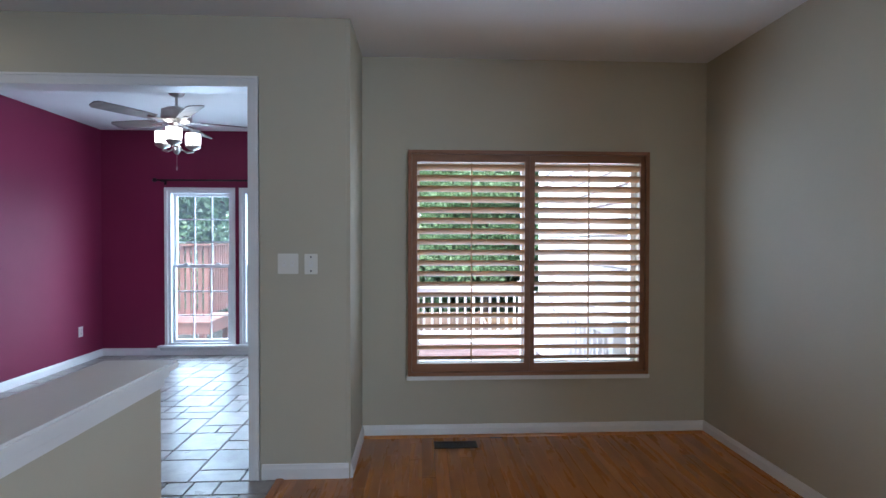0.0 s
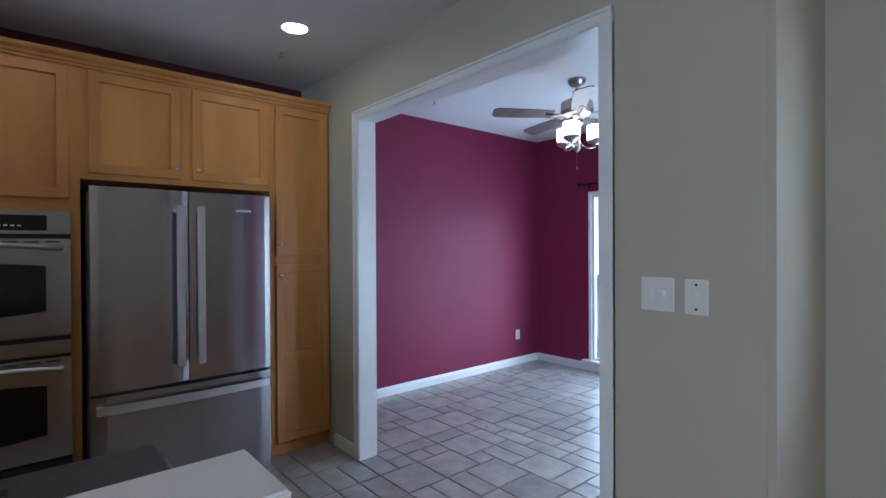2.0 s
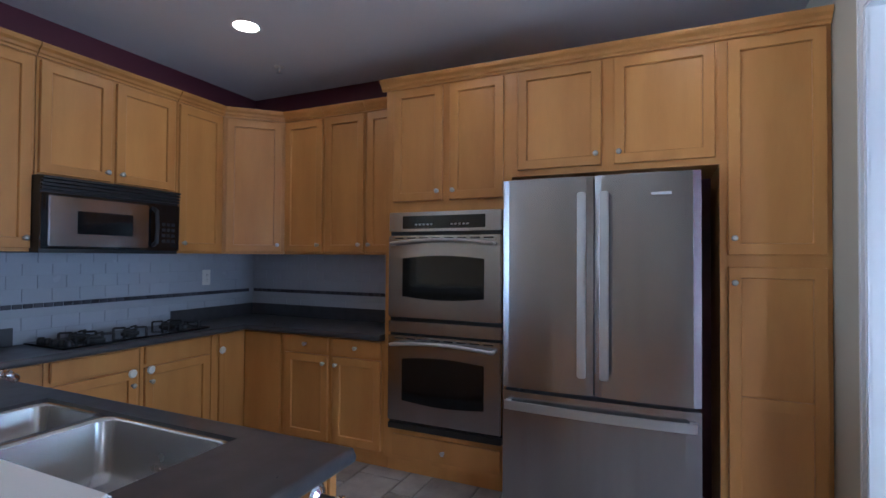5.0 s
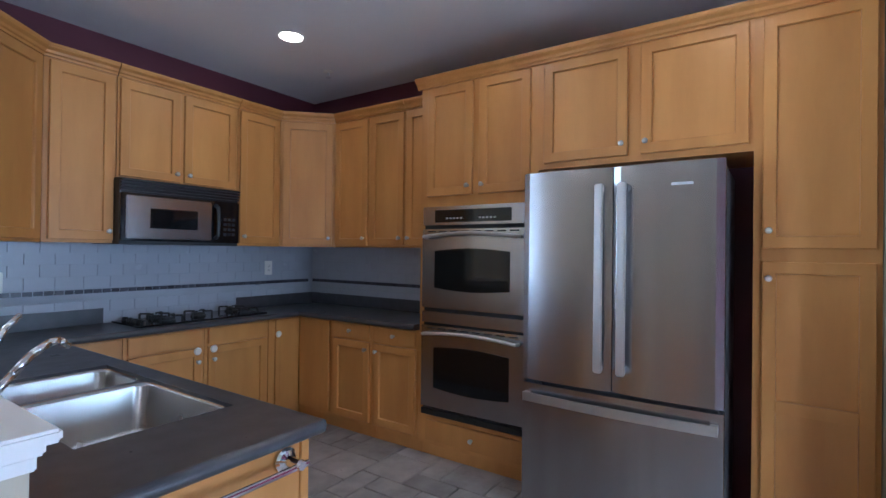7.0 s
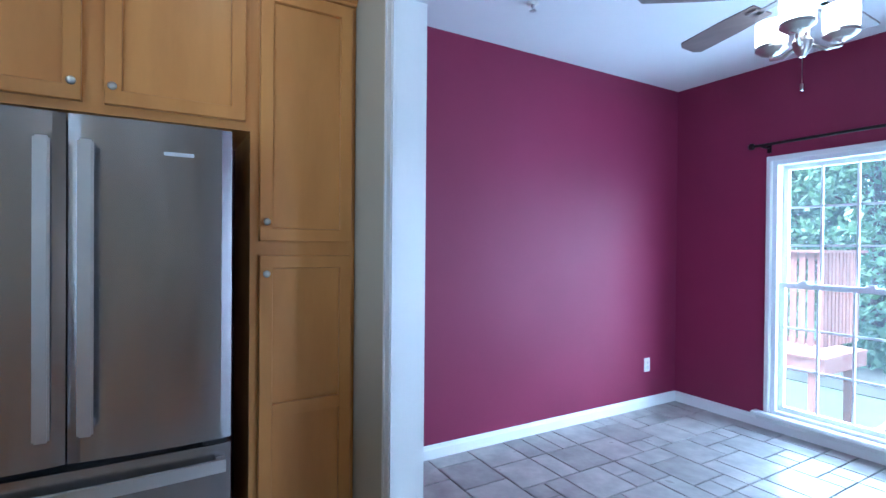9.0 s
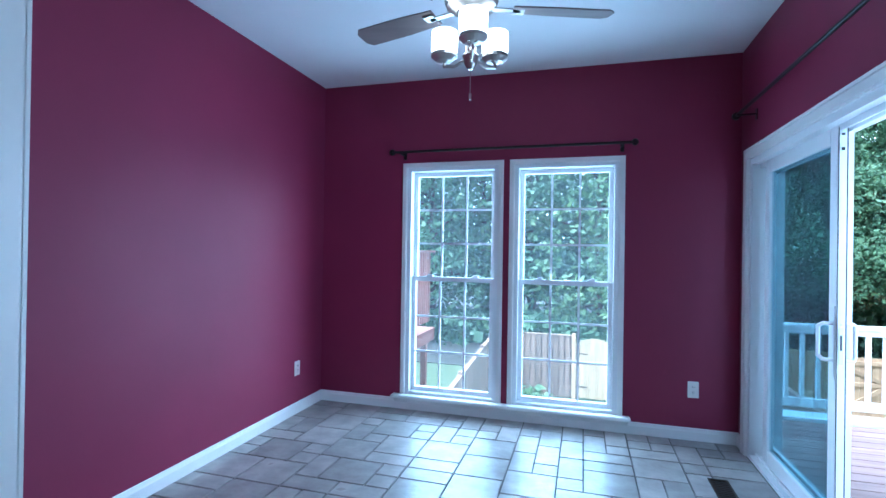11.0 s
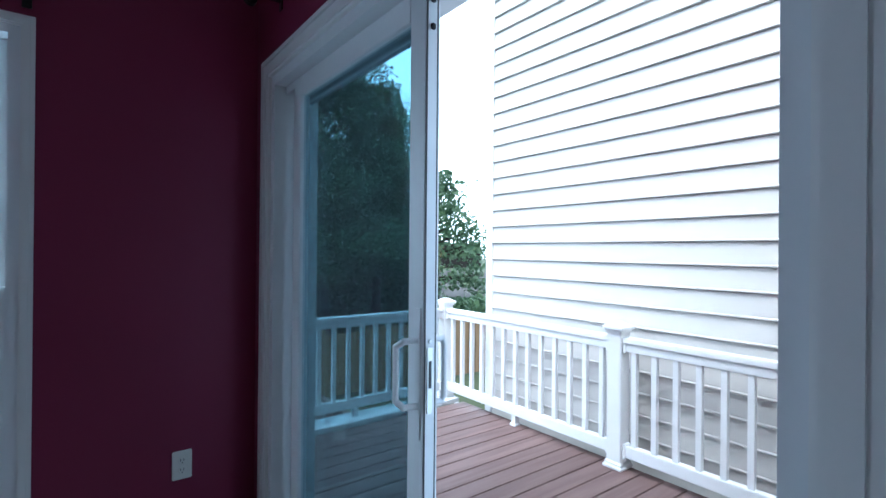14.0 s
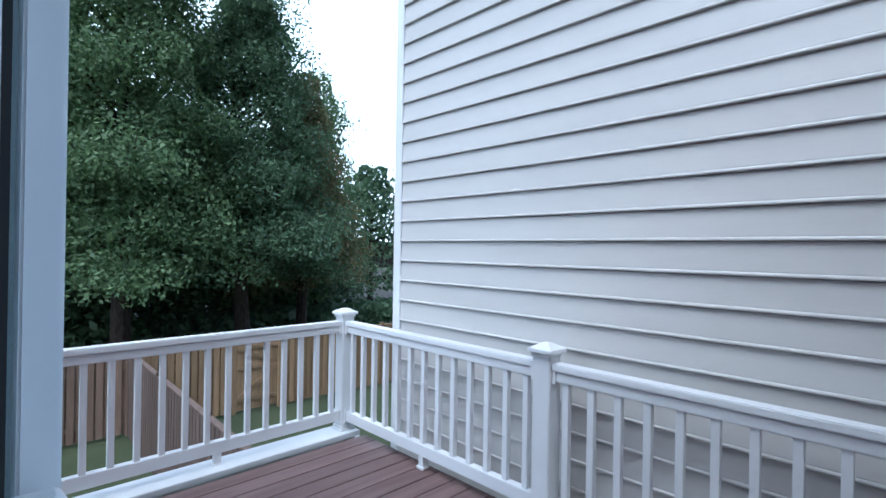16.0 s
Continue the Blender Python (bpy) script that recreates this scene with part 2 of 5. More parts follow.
def lathe(bm, profile, seg=24, m=None):
    """profile: (radius, z) pairs turned about the z axis."""
    m = m or Matrix()
    rings = []
    for r, z in profile:
        rings.append([bm.verts.new(m @ Vector((r * math.cos(2 * math.pi * k / seg), r * math.sin(2 * math.pi * k / seg), z))) for k in range(seg)])
    for a, b in zip(rings, rings[1:]):
        for k in range(seg):
            bm.faces.new((a[k], a[(k + 1) % seg], b[(k + 1) % seg], b[k]))
    for ring in (rings[0], rings[-1]):
        bm.faces.new(ring)
    return bm


def tube(bm, pts, r, seg=10):
    for a, b in zip(pts, pts[1:]):
        cyl(bm, a, b, r, seg=seg)
        bmesh.ops.create_icosphere(bm, subdivisions=2, radius=r, matrix=Matrix.Translation(b))
    return bm


def prism(bm, outline, z0, z1):
    """An upright prism over a plan outline."""
    lo = [bm.verts.new((x, y, z0)) for x, y in outline]
    hi = [bm.verts.new((x, y, z1)) for x, y in outline]
    k = len(outline)
    bm.faces.new(lo[::-1])
    bm.faces.new(hi)
    for i in range(k):
        bm.faces.new((lo[i], lo[(i + 1) % k], hi[(i + 1) % k], hi[i]))
    return bm


def sweep(bm, profile, a, b, out):
    """A moulding profile of (out, up) pairs run level from a to b; out is the plan direction that it faces."""
    a, b, o = Vector(a), Vector(b), Vector((*out, 0))
    A = [bm.verts.new(a + o * u + Vector((0, 0, v))) for u, v in profile]
    B = [bm.verts.new(b + o * u + Vector((0, 0, v))) for u, v in profile]
    k = len(profile)
    for i in range(k):
        bm.faces.new((A[i], A[(i + 1) % k], B[(i + 1) % k], B[i]))
    bm.faces.new(A[::-1])
    bm.faces.new(B)
    return bm


def share(name, me, parent, loc, rot=(0, 0, 0), scale=None):
    o = new(name, me)
    o.location, o.rotation_euler = loc, rot
    if scale:
        o.scale = scale
    o.parent = parent
    return o


# ---- plan ----
WX, SY, KC = -3.30, -0.55, 2.765      # kitchen west wall, south wall, ceiling
PY0, PY1 = 3.45, 3.565                # partition between kitchen and dining room
DX0, DX1, DY, DC = -3.48, -0.133, 6.755, 2.815
EX, NY = 2.62, 4.05                   # nook east wall and back wall
OX0, OX1, OZ = -2.385, -0.537, 2.345  # wide opening
FW, FD = -2.80, -0.12                 # faces of the west and south base cabinets
TOP = 0.885

# structure
solid("floor", boxes((DX0 - 0.2, SY - 0.2, -0.12, 0.06, 6.9, -0.02), (0.06, SY - 0.2, -0.12, EX + 0.15, NY + 0.15, -0.02)), GROUT, "dark grey grout bed under the floor tiles", "floor", "structure")
solid("ceiling_kitchen", boxes((WX - 0.2, -4.2, KC, 3.6, PY0, KC + 0.12), (0.04, PY0, KC, EX + 0.15, NY + 0.15, KC + 0.12)), CEIL, "white painted flat ceiling", "ceiling", "structure")
solid("ceiling_dining", boxes((DX0 - 0.15, PY1, DC, 0.06, DY + 0.15, DC + 0.12)), CEIL, "white painted dining room ceiling", "ceiling", "structure")
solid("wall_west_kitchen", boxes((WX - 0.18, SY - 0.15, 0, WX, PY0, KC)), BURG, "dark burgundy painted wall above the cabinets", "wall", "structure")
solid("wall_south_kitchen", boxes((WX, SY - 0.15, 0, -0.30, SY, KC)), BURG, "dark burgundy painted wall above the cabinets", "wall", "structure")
solid("wall_end_kitchen", boxes((-0.46, SY, 0, -0.30, 0.075, KC)), BEIGE, "beige painted short wall", "wall", "structure")
solid("wall_partition", boxes((WX - 0.18, PY0, 0, OX0 - 0.015, PY1 - 0.004, DC), (OX1 + 0.015, PY0, 0, 0.04, PY1 - 0.004, DC), (OX0 - 0.015, PY0, OZ + 0.015, OX1 + 0.015, PY1 - 0.004, DC)), BEIGE, "beige painted wall with a wide cased opening", "wall", "structure")
solid("wall_partition_dining", boxes((DX0, PY1 - 0.004, 0, OX0 - 0.015, PY1 + 0.004, DC), (OX1 + 0.015, PY1 - 0.004, 0, DX1, PY1 + 0.004, DC), (OX0 - 0.015, PY1 - 0.004, OZ + 0.015, OX1 + 0.015, PY1 + 0.004, DC)), PLUM, "plum painted wall face of the dining room", "wall", "structure")
solid("wall_west_dining", boxes((DX0 - 0.15, PY1, 0, DX0, DY, DC)), PLUM, "plain plum painted wall", "wall", "structure")
W1, W2, WZ0, WZ1 = (-2.675, -1.885), (-1.755, -0.955), 0.13, 2.065
solid("wall_north_dining", boxes((DX0 - 0.15, DY, 0, W1[0], DY + 0.15, DC), (W1[1], DY, 0, W2[0], DY + 0.15, DC), (W2[1], DY, 0, 0.06, DY + 0.15, DC),
      (W1[0], DY, WZ1, W1[1], DY + 0.15, DC), (W2[0], DY, WZ1, W2[1], DY + 0.15, DC), (W1[0], DY, 0, W1[1], DY + 0.15, WZ0), (W2[0], DY, 0, W2[1], DY + 0.15, WZ0)), PLUM, "plum painted wall with two tall windows", "wall", "structure")
SD0, SD1, SDZ = 4.645, 6.555, 2.01
solid("wall_east_dining", boxes((DX1, PY1, 0, 0.06, SD0, DC), (DX1, SD1, 0, 0.06, DY, DC), (DX1, SD0, SDZ, 0.06, SD1, DC)), PLUM, "plum painted wall with a sliding patio door", "wall", "structure")
SH0, SH1, SHZ0, SHZ1 = 0.44, 2.13, 0.49, 2.05
solid("wall_north_nook", boxes((0.06, NY, 0, SH0, NY + 0.15, KC), (SH1, NY, 0, EX + 0.15, NY + 0.15, KC), (SH0, NY, SHZ1, SH1, NY + 0.15, KC), (SH0, NY, 0, SH1, NY + 0.15, SHZ0)), BEIGE, "beige painted wall with a shuttered window", "wall", "structure")
solid("wall_side_nook", boxes((0.041, PY0, 0, 0.066, NY, KC)), BEIGE, "beige painted side wall of the window nook", "wall", "structure")
# opening for the added window that lets the fill lamp through
LW0, LW1, LZ0, LZ1 = -3.85, -2.45, 0.5, 2.1
solid("wall_east_living", boxes((EX, -0.9, 0, EX + 0.15, NY, KC)), BEIGE, "plain beige painted wall", "wall", "structure")
solid("wall_back_living", boxes((-0.30, -4.2, 0, 3.6, -4.05, KC), (3.45, -4.05, 0, 3.6, LW0, KC), (3.45, LW1, 0, 3.6, -0.9, KC), (3.45, LW0, 0, 3.6, LW1, LZ0), (3.45, LW0, LZ1, 3.6, LW1, KC), (EX + 0.15, -0.9, 0, 3.6, -0.75, KC), (-0.46, -4.2, 0, -0.30, SY, KC)), BEIGE, "plain beige painted wall", "wall", "structure")
solid("floor_living", boxes((-0.33, -4.2, -0.02, 3.6, SY - 0.2, -0.004)), OAK, "honey coloured oak strip floor", "floor", "structure")

BASE = ((0, 0), (0.014, 0), (0.014, 0.062), (0.010, 0.072), (0.006, 0.086), (0, 0.09))
bm = bmesh.new()
for a, b, o in (((DX0, PY1, 0), (DX0, DY, 0), (1, 0)), ((DX0, DY, 0), (W1[0] - 0.09, DY, 0), (0, -1)), ((W2[1] + 0.08, DY, 0), (DX1, DY, 0), (0, -1)), ((DX1, SD1 + 0.075, 0), (DX1, DY, 0), (-1, 0)),
                ((DX1, PY1, 0), (DX1, SD0 - 0.075, 0), (-1, 0)), ((OX1 + 0.075, PY0, 0), (0.055, PY0, 0), (0, -1)), ((0.066, PY0 - 0.01, 0), (0.066, NY, 0), (1, 0)), ((0.066, NY, 0), (EX, NY, 0), (0, -1)),
                ((EX, -0.9, 0), (EX, NY, 0), (-1, 0)), ((-2.75, PY0, 0), (OX0 - 0.075, PY0, 0), (0, -1))):
    sweep(bm, BASE, a, b, o)
solid("baseboard", bm, WHITE, "white moulded wooden baseboard", "baseboard", "structure")
solid("shoe_moulding", sweep(sweep(bmesh.new(), ((0.014, 0), (0.03, 0), (0.027, 0.012), (0.014, 0.018)), (0.075, NY, 0), (EX - 0.015, NY, 0), (0, -1)), ((0.014, 0), (0.03, 0), (0.027, 0.012), (0.014, 0.018)), (EX, -0.9, 0), (EX, NY - 0.02, 0), (-1, 0)), OAK, "stained oak shoe moulding along the baseboard", "trim", "structure")

# cased opening: lining and stepped casing on the kitchen side
def casing(bm, x0, x1, z1, y, out, w=0.062):
    for u0, u1, d in ((0, w, 0.012), (0.008, w - 0.016, 0.017), (w - 0.014, w, 0.021)):
        ya, yb = (y - d, y) if out < 0 else (y, y + d)
        box(bm, x0 - u1, ya, 0, x0 - u0, yb, z1 + u0)
        box(bm, x1 + u0, ya, 0, x1 + u1, yb, z1 + u0)
        box(bm, x0 - u1, ya, z1 + u0, x1 + u1, yb, z1 + u1)
    return bm


solid("trim_opening_lining", boxes((OX0 - 0.015, PY0 - 0.002, 0, OX0, PY1 + 0.006, OZ), (OX1, PY0 - 0.002, 0, OX1 + 0.015, PY1 + 0.006, OZ), (OX0 - 0.015, PY0 - 0.002, OZ, OX1 + 0.015, PY1 + 0.006, OZ + 0.015)), WHITE, "white painted lining of the wide opening", "trim", "structure")
solid("trim_opening_casing", casing(bmesh.new(), OX0, OX1, OZ, PY0, -1), WHITE, "white stepped casing round the wide opening", "trim", "structure")
solid("trim_opening_casing_dining", casing(bmesh.new(), OX0, OX1, OZ, PY1 + 0.004, 1), WHITE, "white stepped casing round the wide opening", "trim", "structure")
solid("threshold", boxes((-0.375, 2.0, -0.012, -0.33, PY0, 0.008), bev=0.004), OAK, "oak threshold strip between tile and wood floor", "threshold", kind="structure")

# half wall with its cap
hw = thing("half_wall", Matrix.Translation((-0.38, 1.0, 0)), "beige half wall with a white moulded cap", "half wall", kind="structure")
part("wall_body", boxes((-0.08, -0.925, 0, 0.08, 1.00, 1.005)), BEIGE, hw)
capm = bmesh.new()
box(capm, -0.115, -0.925, 1.035, 0.115, 1.045, 1.06, bev=0.006)
box(capm, -0.098, -0.925, 1.012, 0.098, 1.022, 1.035, bev=0.005)
box(capm, -0.088, -0.925, 0.985, 0.088, 1.01, 1.012, bev=0.003)
part("cap", capm, WHITE, hw, "white painted cap with stepped moulding")

# ---- windows ----
def sash_window(name, x0, x1, label):
    w = thing(name, Matrix.Translation(((x0 + x1) / 2, DY, WZ0)), label, "window", kind="structure")
    hx, H, mid = (x1 - x0) / 2, WZ1 - WZ0, 1.115 - WZ0
    bm = bmesh.new()
    for a, b, d in ((0.0, 0.04, 0.012), (0.006, 0.026, 0.018)):
        box(bm, -hx - b, -d, -0.0, -hx - a, 0, H + b)
        box(bm, hx + a, -d, -0.0, hx + b, 0, H + b)
        box(bm, -hx - a, -d, H + a, hx + a, 0, H + b)
    part("casing", bm, WHITE, w)
    part("window_frame", boxes((-hx, 0, 0, -hx + 0.035, 0.14, H), (hx - 0.035, 0, 0, hx, 0.14, H), (-hx + 0.035, 0, H - 0.03, hx - 0.035, 0.14, H), (-hx + 0.035, 0, 0, hx - 0.035, 0.14, 0.022)), VINYL, w)
    for nm, z0, z1, y in (("upper_sash", mid - 0.02, H - 0.03, 0.085), ("lower_sash", 0.022, mid + 0.02, 0.045)):
        a, b = -hx + 0.036, hx - 0.036
        s = part(nm, boxes((a, y, z0, a + 0.035, y + 0.035, z1), (b - 0.035, y, z0, b, y + 0.035, z1), (a + 0.035, y, z0, b - 0.035, y + 0.035, z0 + 0.036), (a + 0.035, y, z1 - 0.036, b - 0.035, y + 0.035, z1)), VINYL, w)
        g = part("pane", boxes((a + 0.033, y + 0.014, z0 + 0.034, b - 0.033, y + 0.018, z1 - 0.034)), PANE, s)
        g.visible_shadow = False
        bars = bmesh.new()
        for k in (1, 2):
            xx = a + 0.035 + (b - a - 0.07) * k / 3
            box(bars, xx - 0.008, y + 0.010, z0 + 0.036, xx + 0.008, y + 0.022, z1 - 0.036)
            zz = z0 + 0.036 + (z1 - z0 - 0.072) * k / 3
            box(bars, a + 0.035, y + 0.011, zz - 0.008, b - 0.035, y + 0.021, zz + 0.008)
        part("muntins", bars, VINYL, s)
        if nm == "lower_sash":
            for xx in (-hx * 0.5, hx * 0.5):
                part("sash_lock", boxes((xx - 0.03, y - 0.012, z1, xx + 0.03, y + 0.03, z1 + 0.012), (xx - 0.012, y - 0.016, z1 + 0.01, xx + 0.03, y + 0.004, z1 + 0.022), bev=0.003), VINYL, s)
    return w


sash_window("window_1", *W1, "white double-hung window with grid panes")
sash_window("window_2", *W2, "white double-hung window with grid panes")
sl = thing("window_sill", Matrix.Translation((-1.82, DY, 0)), "white moulded stool and apron below two windows", "window sill", kind="structure")
part("stool", boxes((-0.96, -0.075, 0.104, 0.96, 0.0, 0.13), bev=0.006), WHITE, sl)
ap = bmesh.new()
sweep(ap, ((0, 0), (0.016, 0), (0.018, 0.06), (0.03, 0.08), (0.045, 0.104), (0, 0.104)), (-0.945, 0, 0), (0.945, 0, 0), (0, -1))
part("apron", ap, WHITE, sl)

# unseen window, added as a source for light on the fridge and pantry
lw = thing("window_4", Matrix.Translation((3.42, (LW0 + LW1) / 2, LZ0)), "unseen white vinyl window added to light the kitchen", "window", kind="structure")
hw_, H = (LW1 - LW0) / 2, LZ1 - LZ0
part("window_frame", boxes((0.06, -hw_, 0, 0.12, -hw_ + 0.05, H), (0.06, hw_ - 0.05, 0, 0.12, hw_, H), (0.06, -hw_ + 0.05, 0, 0.12, hw_ - 0.05, 0.05), (0.06, -hw_ + 0.05, H - 0.05, 0.12, hw_ - 0.05, H), (0.06, -hw_ + 0.05, H / 2 - 0.025, 0.12, hw_ - 0.05, H / 2 + 0.025)), VINYL, lw)
g = part("pane", boxes((0.10, -hw_ + 0.04, 0.04, 0.104, hw_ - 0.04, H - 0.04)), PANE, lw)
g.visible_shadow = False

# ---- sliding patio door ----
sd = thing("door_1", Matrix.Translation((DX1, SD0, 0)), "white sliding patio door standing half open", "sliding door", kind="structure")
L = SD1 - SD0
bm = bmesh.new()
for a, b, d in ((0, 0.072, 0.014), (0.01, 0.05, 0.02), (0.056, 0.072, 0.024)):
    box(bm, -d, -b, 0, 0, -a, SDZ + a)
    box(bm, -d, L + a, 0, 0, L + b, SDZ + a)
    box(bm, -d, -b, SDZ + a, 0, L + b, SDZ + b)
part("casing", bm, WHITE, sd)
part("door_frame", boxes((0, 0, 0, 0.193, 0.035, SDZ), (0, L - 0.035, 0, 0.193, L, SDZ), (0, 0.035, SDZ - 0.04, 0.193, L - 0.035, SDZ), (0, 0.035, 0, 0.20, L - 0.035, 0.025),
      (0.035, 0.035, 0.025, 0.045, L - 0.035, 0.04), (0.085, 0.035, 0.025, 0.095, L - 0.035, 0.04), (0.05, 0.035, SDZ - 0.07, 0.058, L - 0.035, SDZ - 0.04), (0.095, 0.035, SDZ - 0.07, 0.103, L - 0.035, SDZ - 0.04)), VINYL, sd)
def door_panel(nm, x, y0, y1, st):
    z0, z1 = 0.04, SDZ - 0.045
    p = part(nm, boxes((x, y0, z0, x + 0.036, y0 + st, z1), (x, y1 - st, z0, x + 0.036, y1, z1), (x, y0 + st, z0, x + 0.036, y1 - st, z0 + 0.085), (x, y0 + st, z1 - 0.075, x + 0.036, y1 - st, z1), bev=0.003), VINYL, sd)
    g = part("pane", boxes((x + 0.014, y0 + st - 0.004, z0 + 0.082, x + 0.022, y1 - st + 0.004, z1 - 0.072)), DOORGLASS, p)
    g.visible_shadow = False
    return p


lp = door_panel("sliding_panel", 0.046, 0.835, L - 0.14, 0.075)
door_panel("fixed_panel", 0.100, 0.895, L - 0.036, 0.07)
hz = 0.96
part("handle_plate", boxes((0.042, 0.8470, hz - 0.17, 0.046, 0.8770, hz + 0.17), bev=0.001), VINYL, lp)
part("pull_handle", tube(bmesh.new(), [(0.044, 0.8620, hz - 0.085), (0.008, 0.8700, hz - 0.085), (-0.004, 0.8900, hz - 0.07), (-0.004, 0.8900, hz + 0.07), (0.008, 0.8700, hz + 0.085), (0.044, 0.8620, hz + 0.085)], 0.0085), VINYL, lp)
part("outer_handle", tube(bmesh.new(), [(0.082, 0.8620, hz - 0.085), (0.125, 0.8620, hz - 0.085), (0.132, 0.8620, hz - 0.07), (0.132, 0.8620, hz + 0.07), (0.125, 0.8620, hz + 0.085), (0.082, 0.8620, hz + 0.085)], 0.0085), VINYL, lp)
part("latch_plate", boxes((0.055, 0.8320, hz - 0.10, 0.073, 0.8360, hz + 0.07), bev=0.001), STEELH, lp)
part("latch_slot", boxes((0.060, 0.8305, hz - 0.035, 0.068, 0.8340, hz + 0.035)), BLACK, lp)
part("screw", lathe(bmesh.new(), ((0.006, 0), (0.006, 0.002), (0.003, 0.003)), 10, Matrix.Translation((0.064, 0.8350, hz + 0.085)) @ Matrix.Rotation(radians(90), 4, 'X')), STEELH, lp)
part("weatherstrip", boxes((0.0825, 0.842, 0.05, 0.0895, 0.862, SDZ - 0.05)), BLACK, lp)
part("edge_groove", boxes((0.0475, 0.8335, 0.05, 0.0505, 0.8352, SDZ - 0.05)), BLACK, lp)
part("roller_bumper", boxes((0.058, 0.8250, SDZ - 0.16, 0.07, 0.8350, SDZ - 0.145), (0.058, 0.8250, SDZ - 0.09, 0.07, 0.8350, SDZ - 0.08), bev=0.002), BLACK, lp)

# ---- shuttered window ----
solid("window_3", boxes((SH0, NY + 0.10, SHZ0, SH0 + 0.04, NY + 0.14, SHZ1), (SH1 - 0.04, NY + 0.10, SHZ0, SH1, NY + 0.14, SHZ1), ((SH0 + SH1) / 2 - 0.035, NY + 0.10, SHZ0, (SH0 + SH1) / 2 + 0.035, NY + 0.14, SHZ1), (SH0 + 0.04, NY + 0.10, SHZ0, SH1 - 0.04, NY + 0.14, SHZ0 + 0.04), (SH0 + 0.04, NY + 0.10, SHZ1 - 0.04, SH1 - 0.04, NY + 0.14, SHZ1)), VINYL, "white vinyl window frame behind shutters", "window", "structure")
louvre = mesh_of("louvre", cyl(bmesh.new(), (-0.5, 0, 0), (0.5, 0, 0), 0.5, seg=14), LOUV)
for f in louvre.polygons:
    f.use_smooth = len(f.vertices) == 4
sx0, sx1, sz0, sz1 = 0.397, 2.172, 0.455, 2.092
fr = thing("plantation_shutters", Matrix.Translation(((sx0 + sx1) / 2, NY - 0.035, sz0)), "reddish brown stained plantation shutters with tilted slats", "window shutters")
hx, H = (sx1 - sx0) / 2, sz1 - sz0
part("frame", boxes((-hx, -0.01, 0, -hx + 0.028, 0.035, H), (hx - 0.028, -0.01, 0, hx, 0.035, H), (-hx + 0.028, -0.01, H - 0.028, hx - 0.028, 0.035, H), (-hx + 0.028, -0.01, 0, hx - 0.028, 0.035, 0.028), bev=0.003), SHUT, fr)
solid("trim_shutter_sill", boxes((sx0 - 0.01, NY - 0.045, sz0 - 0.03, sx1 + 0.01, NY, sz0 - 0.001), bev=0.004), WHITE, "white painted ledge under the shutters", "sill", "structure")
for k in (0, 1):
    a = -hx + 0.03 + k * (hx - 0.03)
    b = a + hx - 0.032
    z0, z1 = 0.03, H - 0.03
    p = part("shutter_panel", boxes((a, 0, z0, a + 0.036, 0.028, z1), (b - 0.036, 0, z0, b, 0.028, z1), (a + 0.036, 0, z1 - 0.055, b - 0.036, 0.028, z1), (a + 0.036, 0, z0, b - 0.036, 0.028, z0 + 0.06), bev=0.002), SHUT, fr)
    zz0, zz1 = z0 + 0.06, z1 - 0.055
    n = 19
    step = (zz1 - zz0) / n
    for i in range(n):
        share("louvre", louvre, p, ((a + b) / 2, 0.014, zz0 + (i + 0.5) * step), (radians(-37), 0, 0), (b - a - 0.074, 0.066, 0.011))
    part("tilt_rod", boxes(((a + b) / 2 - 0.005, -0.026, zz0 + 0.02, (a + b) / 2 + 0.005, -0.016, zz1 - 0.01), bev=0.002), LOUV, p)
    part("knob", lathe(bmesh.new(), ((0.006, 0), (0.006, 0.008), (0.009, 0.014), (0.004, 0.018)), 12, Matrix.Translation((b - 0.018 if k == 0 else a + 0.018, 0, H * 0.5)) @ Matrix.Rotation(radians(90), 4, 'X')), SHUT, p)

# ---- kitchen cabinets: built facing local -y, width along local x ----
KNOB = mesh_of("knob", lathe(bmesh.new(), ((0.009, 0), (0.006, 0.004), (0.006, 0.012), (0.014, 0.019), (0.015, 0.024), (0.009, 0.029)), 14, Matrix.Rotation(radians(90), 4, 'X')), STEELH)
for f in KNOB.polygons:
    f.use_smooth = True


def frame_ring(x0, x1, z0, z1, st):
    """A door frame in one piece, with eased outer and inner edges."""
    bm = bmesh.new()
    loops = []
    for inset, y in ((0, 0), (0, -0.018), (0.003, -0.021), (st - 0.003, -0.021), (st, -0.018), (st + 0.002, -0.002)):
        loops.append([bm.verts.new(p) for p in ((x0 + inset, y, z0 + inset), (x1 - inset, y, z0 + inset), (x1 - inset, y, z1 - inset), (x0 + inset, y, z1 - inset))])
    for a, b in zip(loops, loops[1:] + loops[:1]):
        for k in range(4):
            bm.faces.new((a[k], a[(k + 1) % 4], b[(k + 1) % 4], b[k]))
    return bm


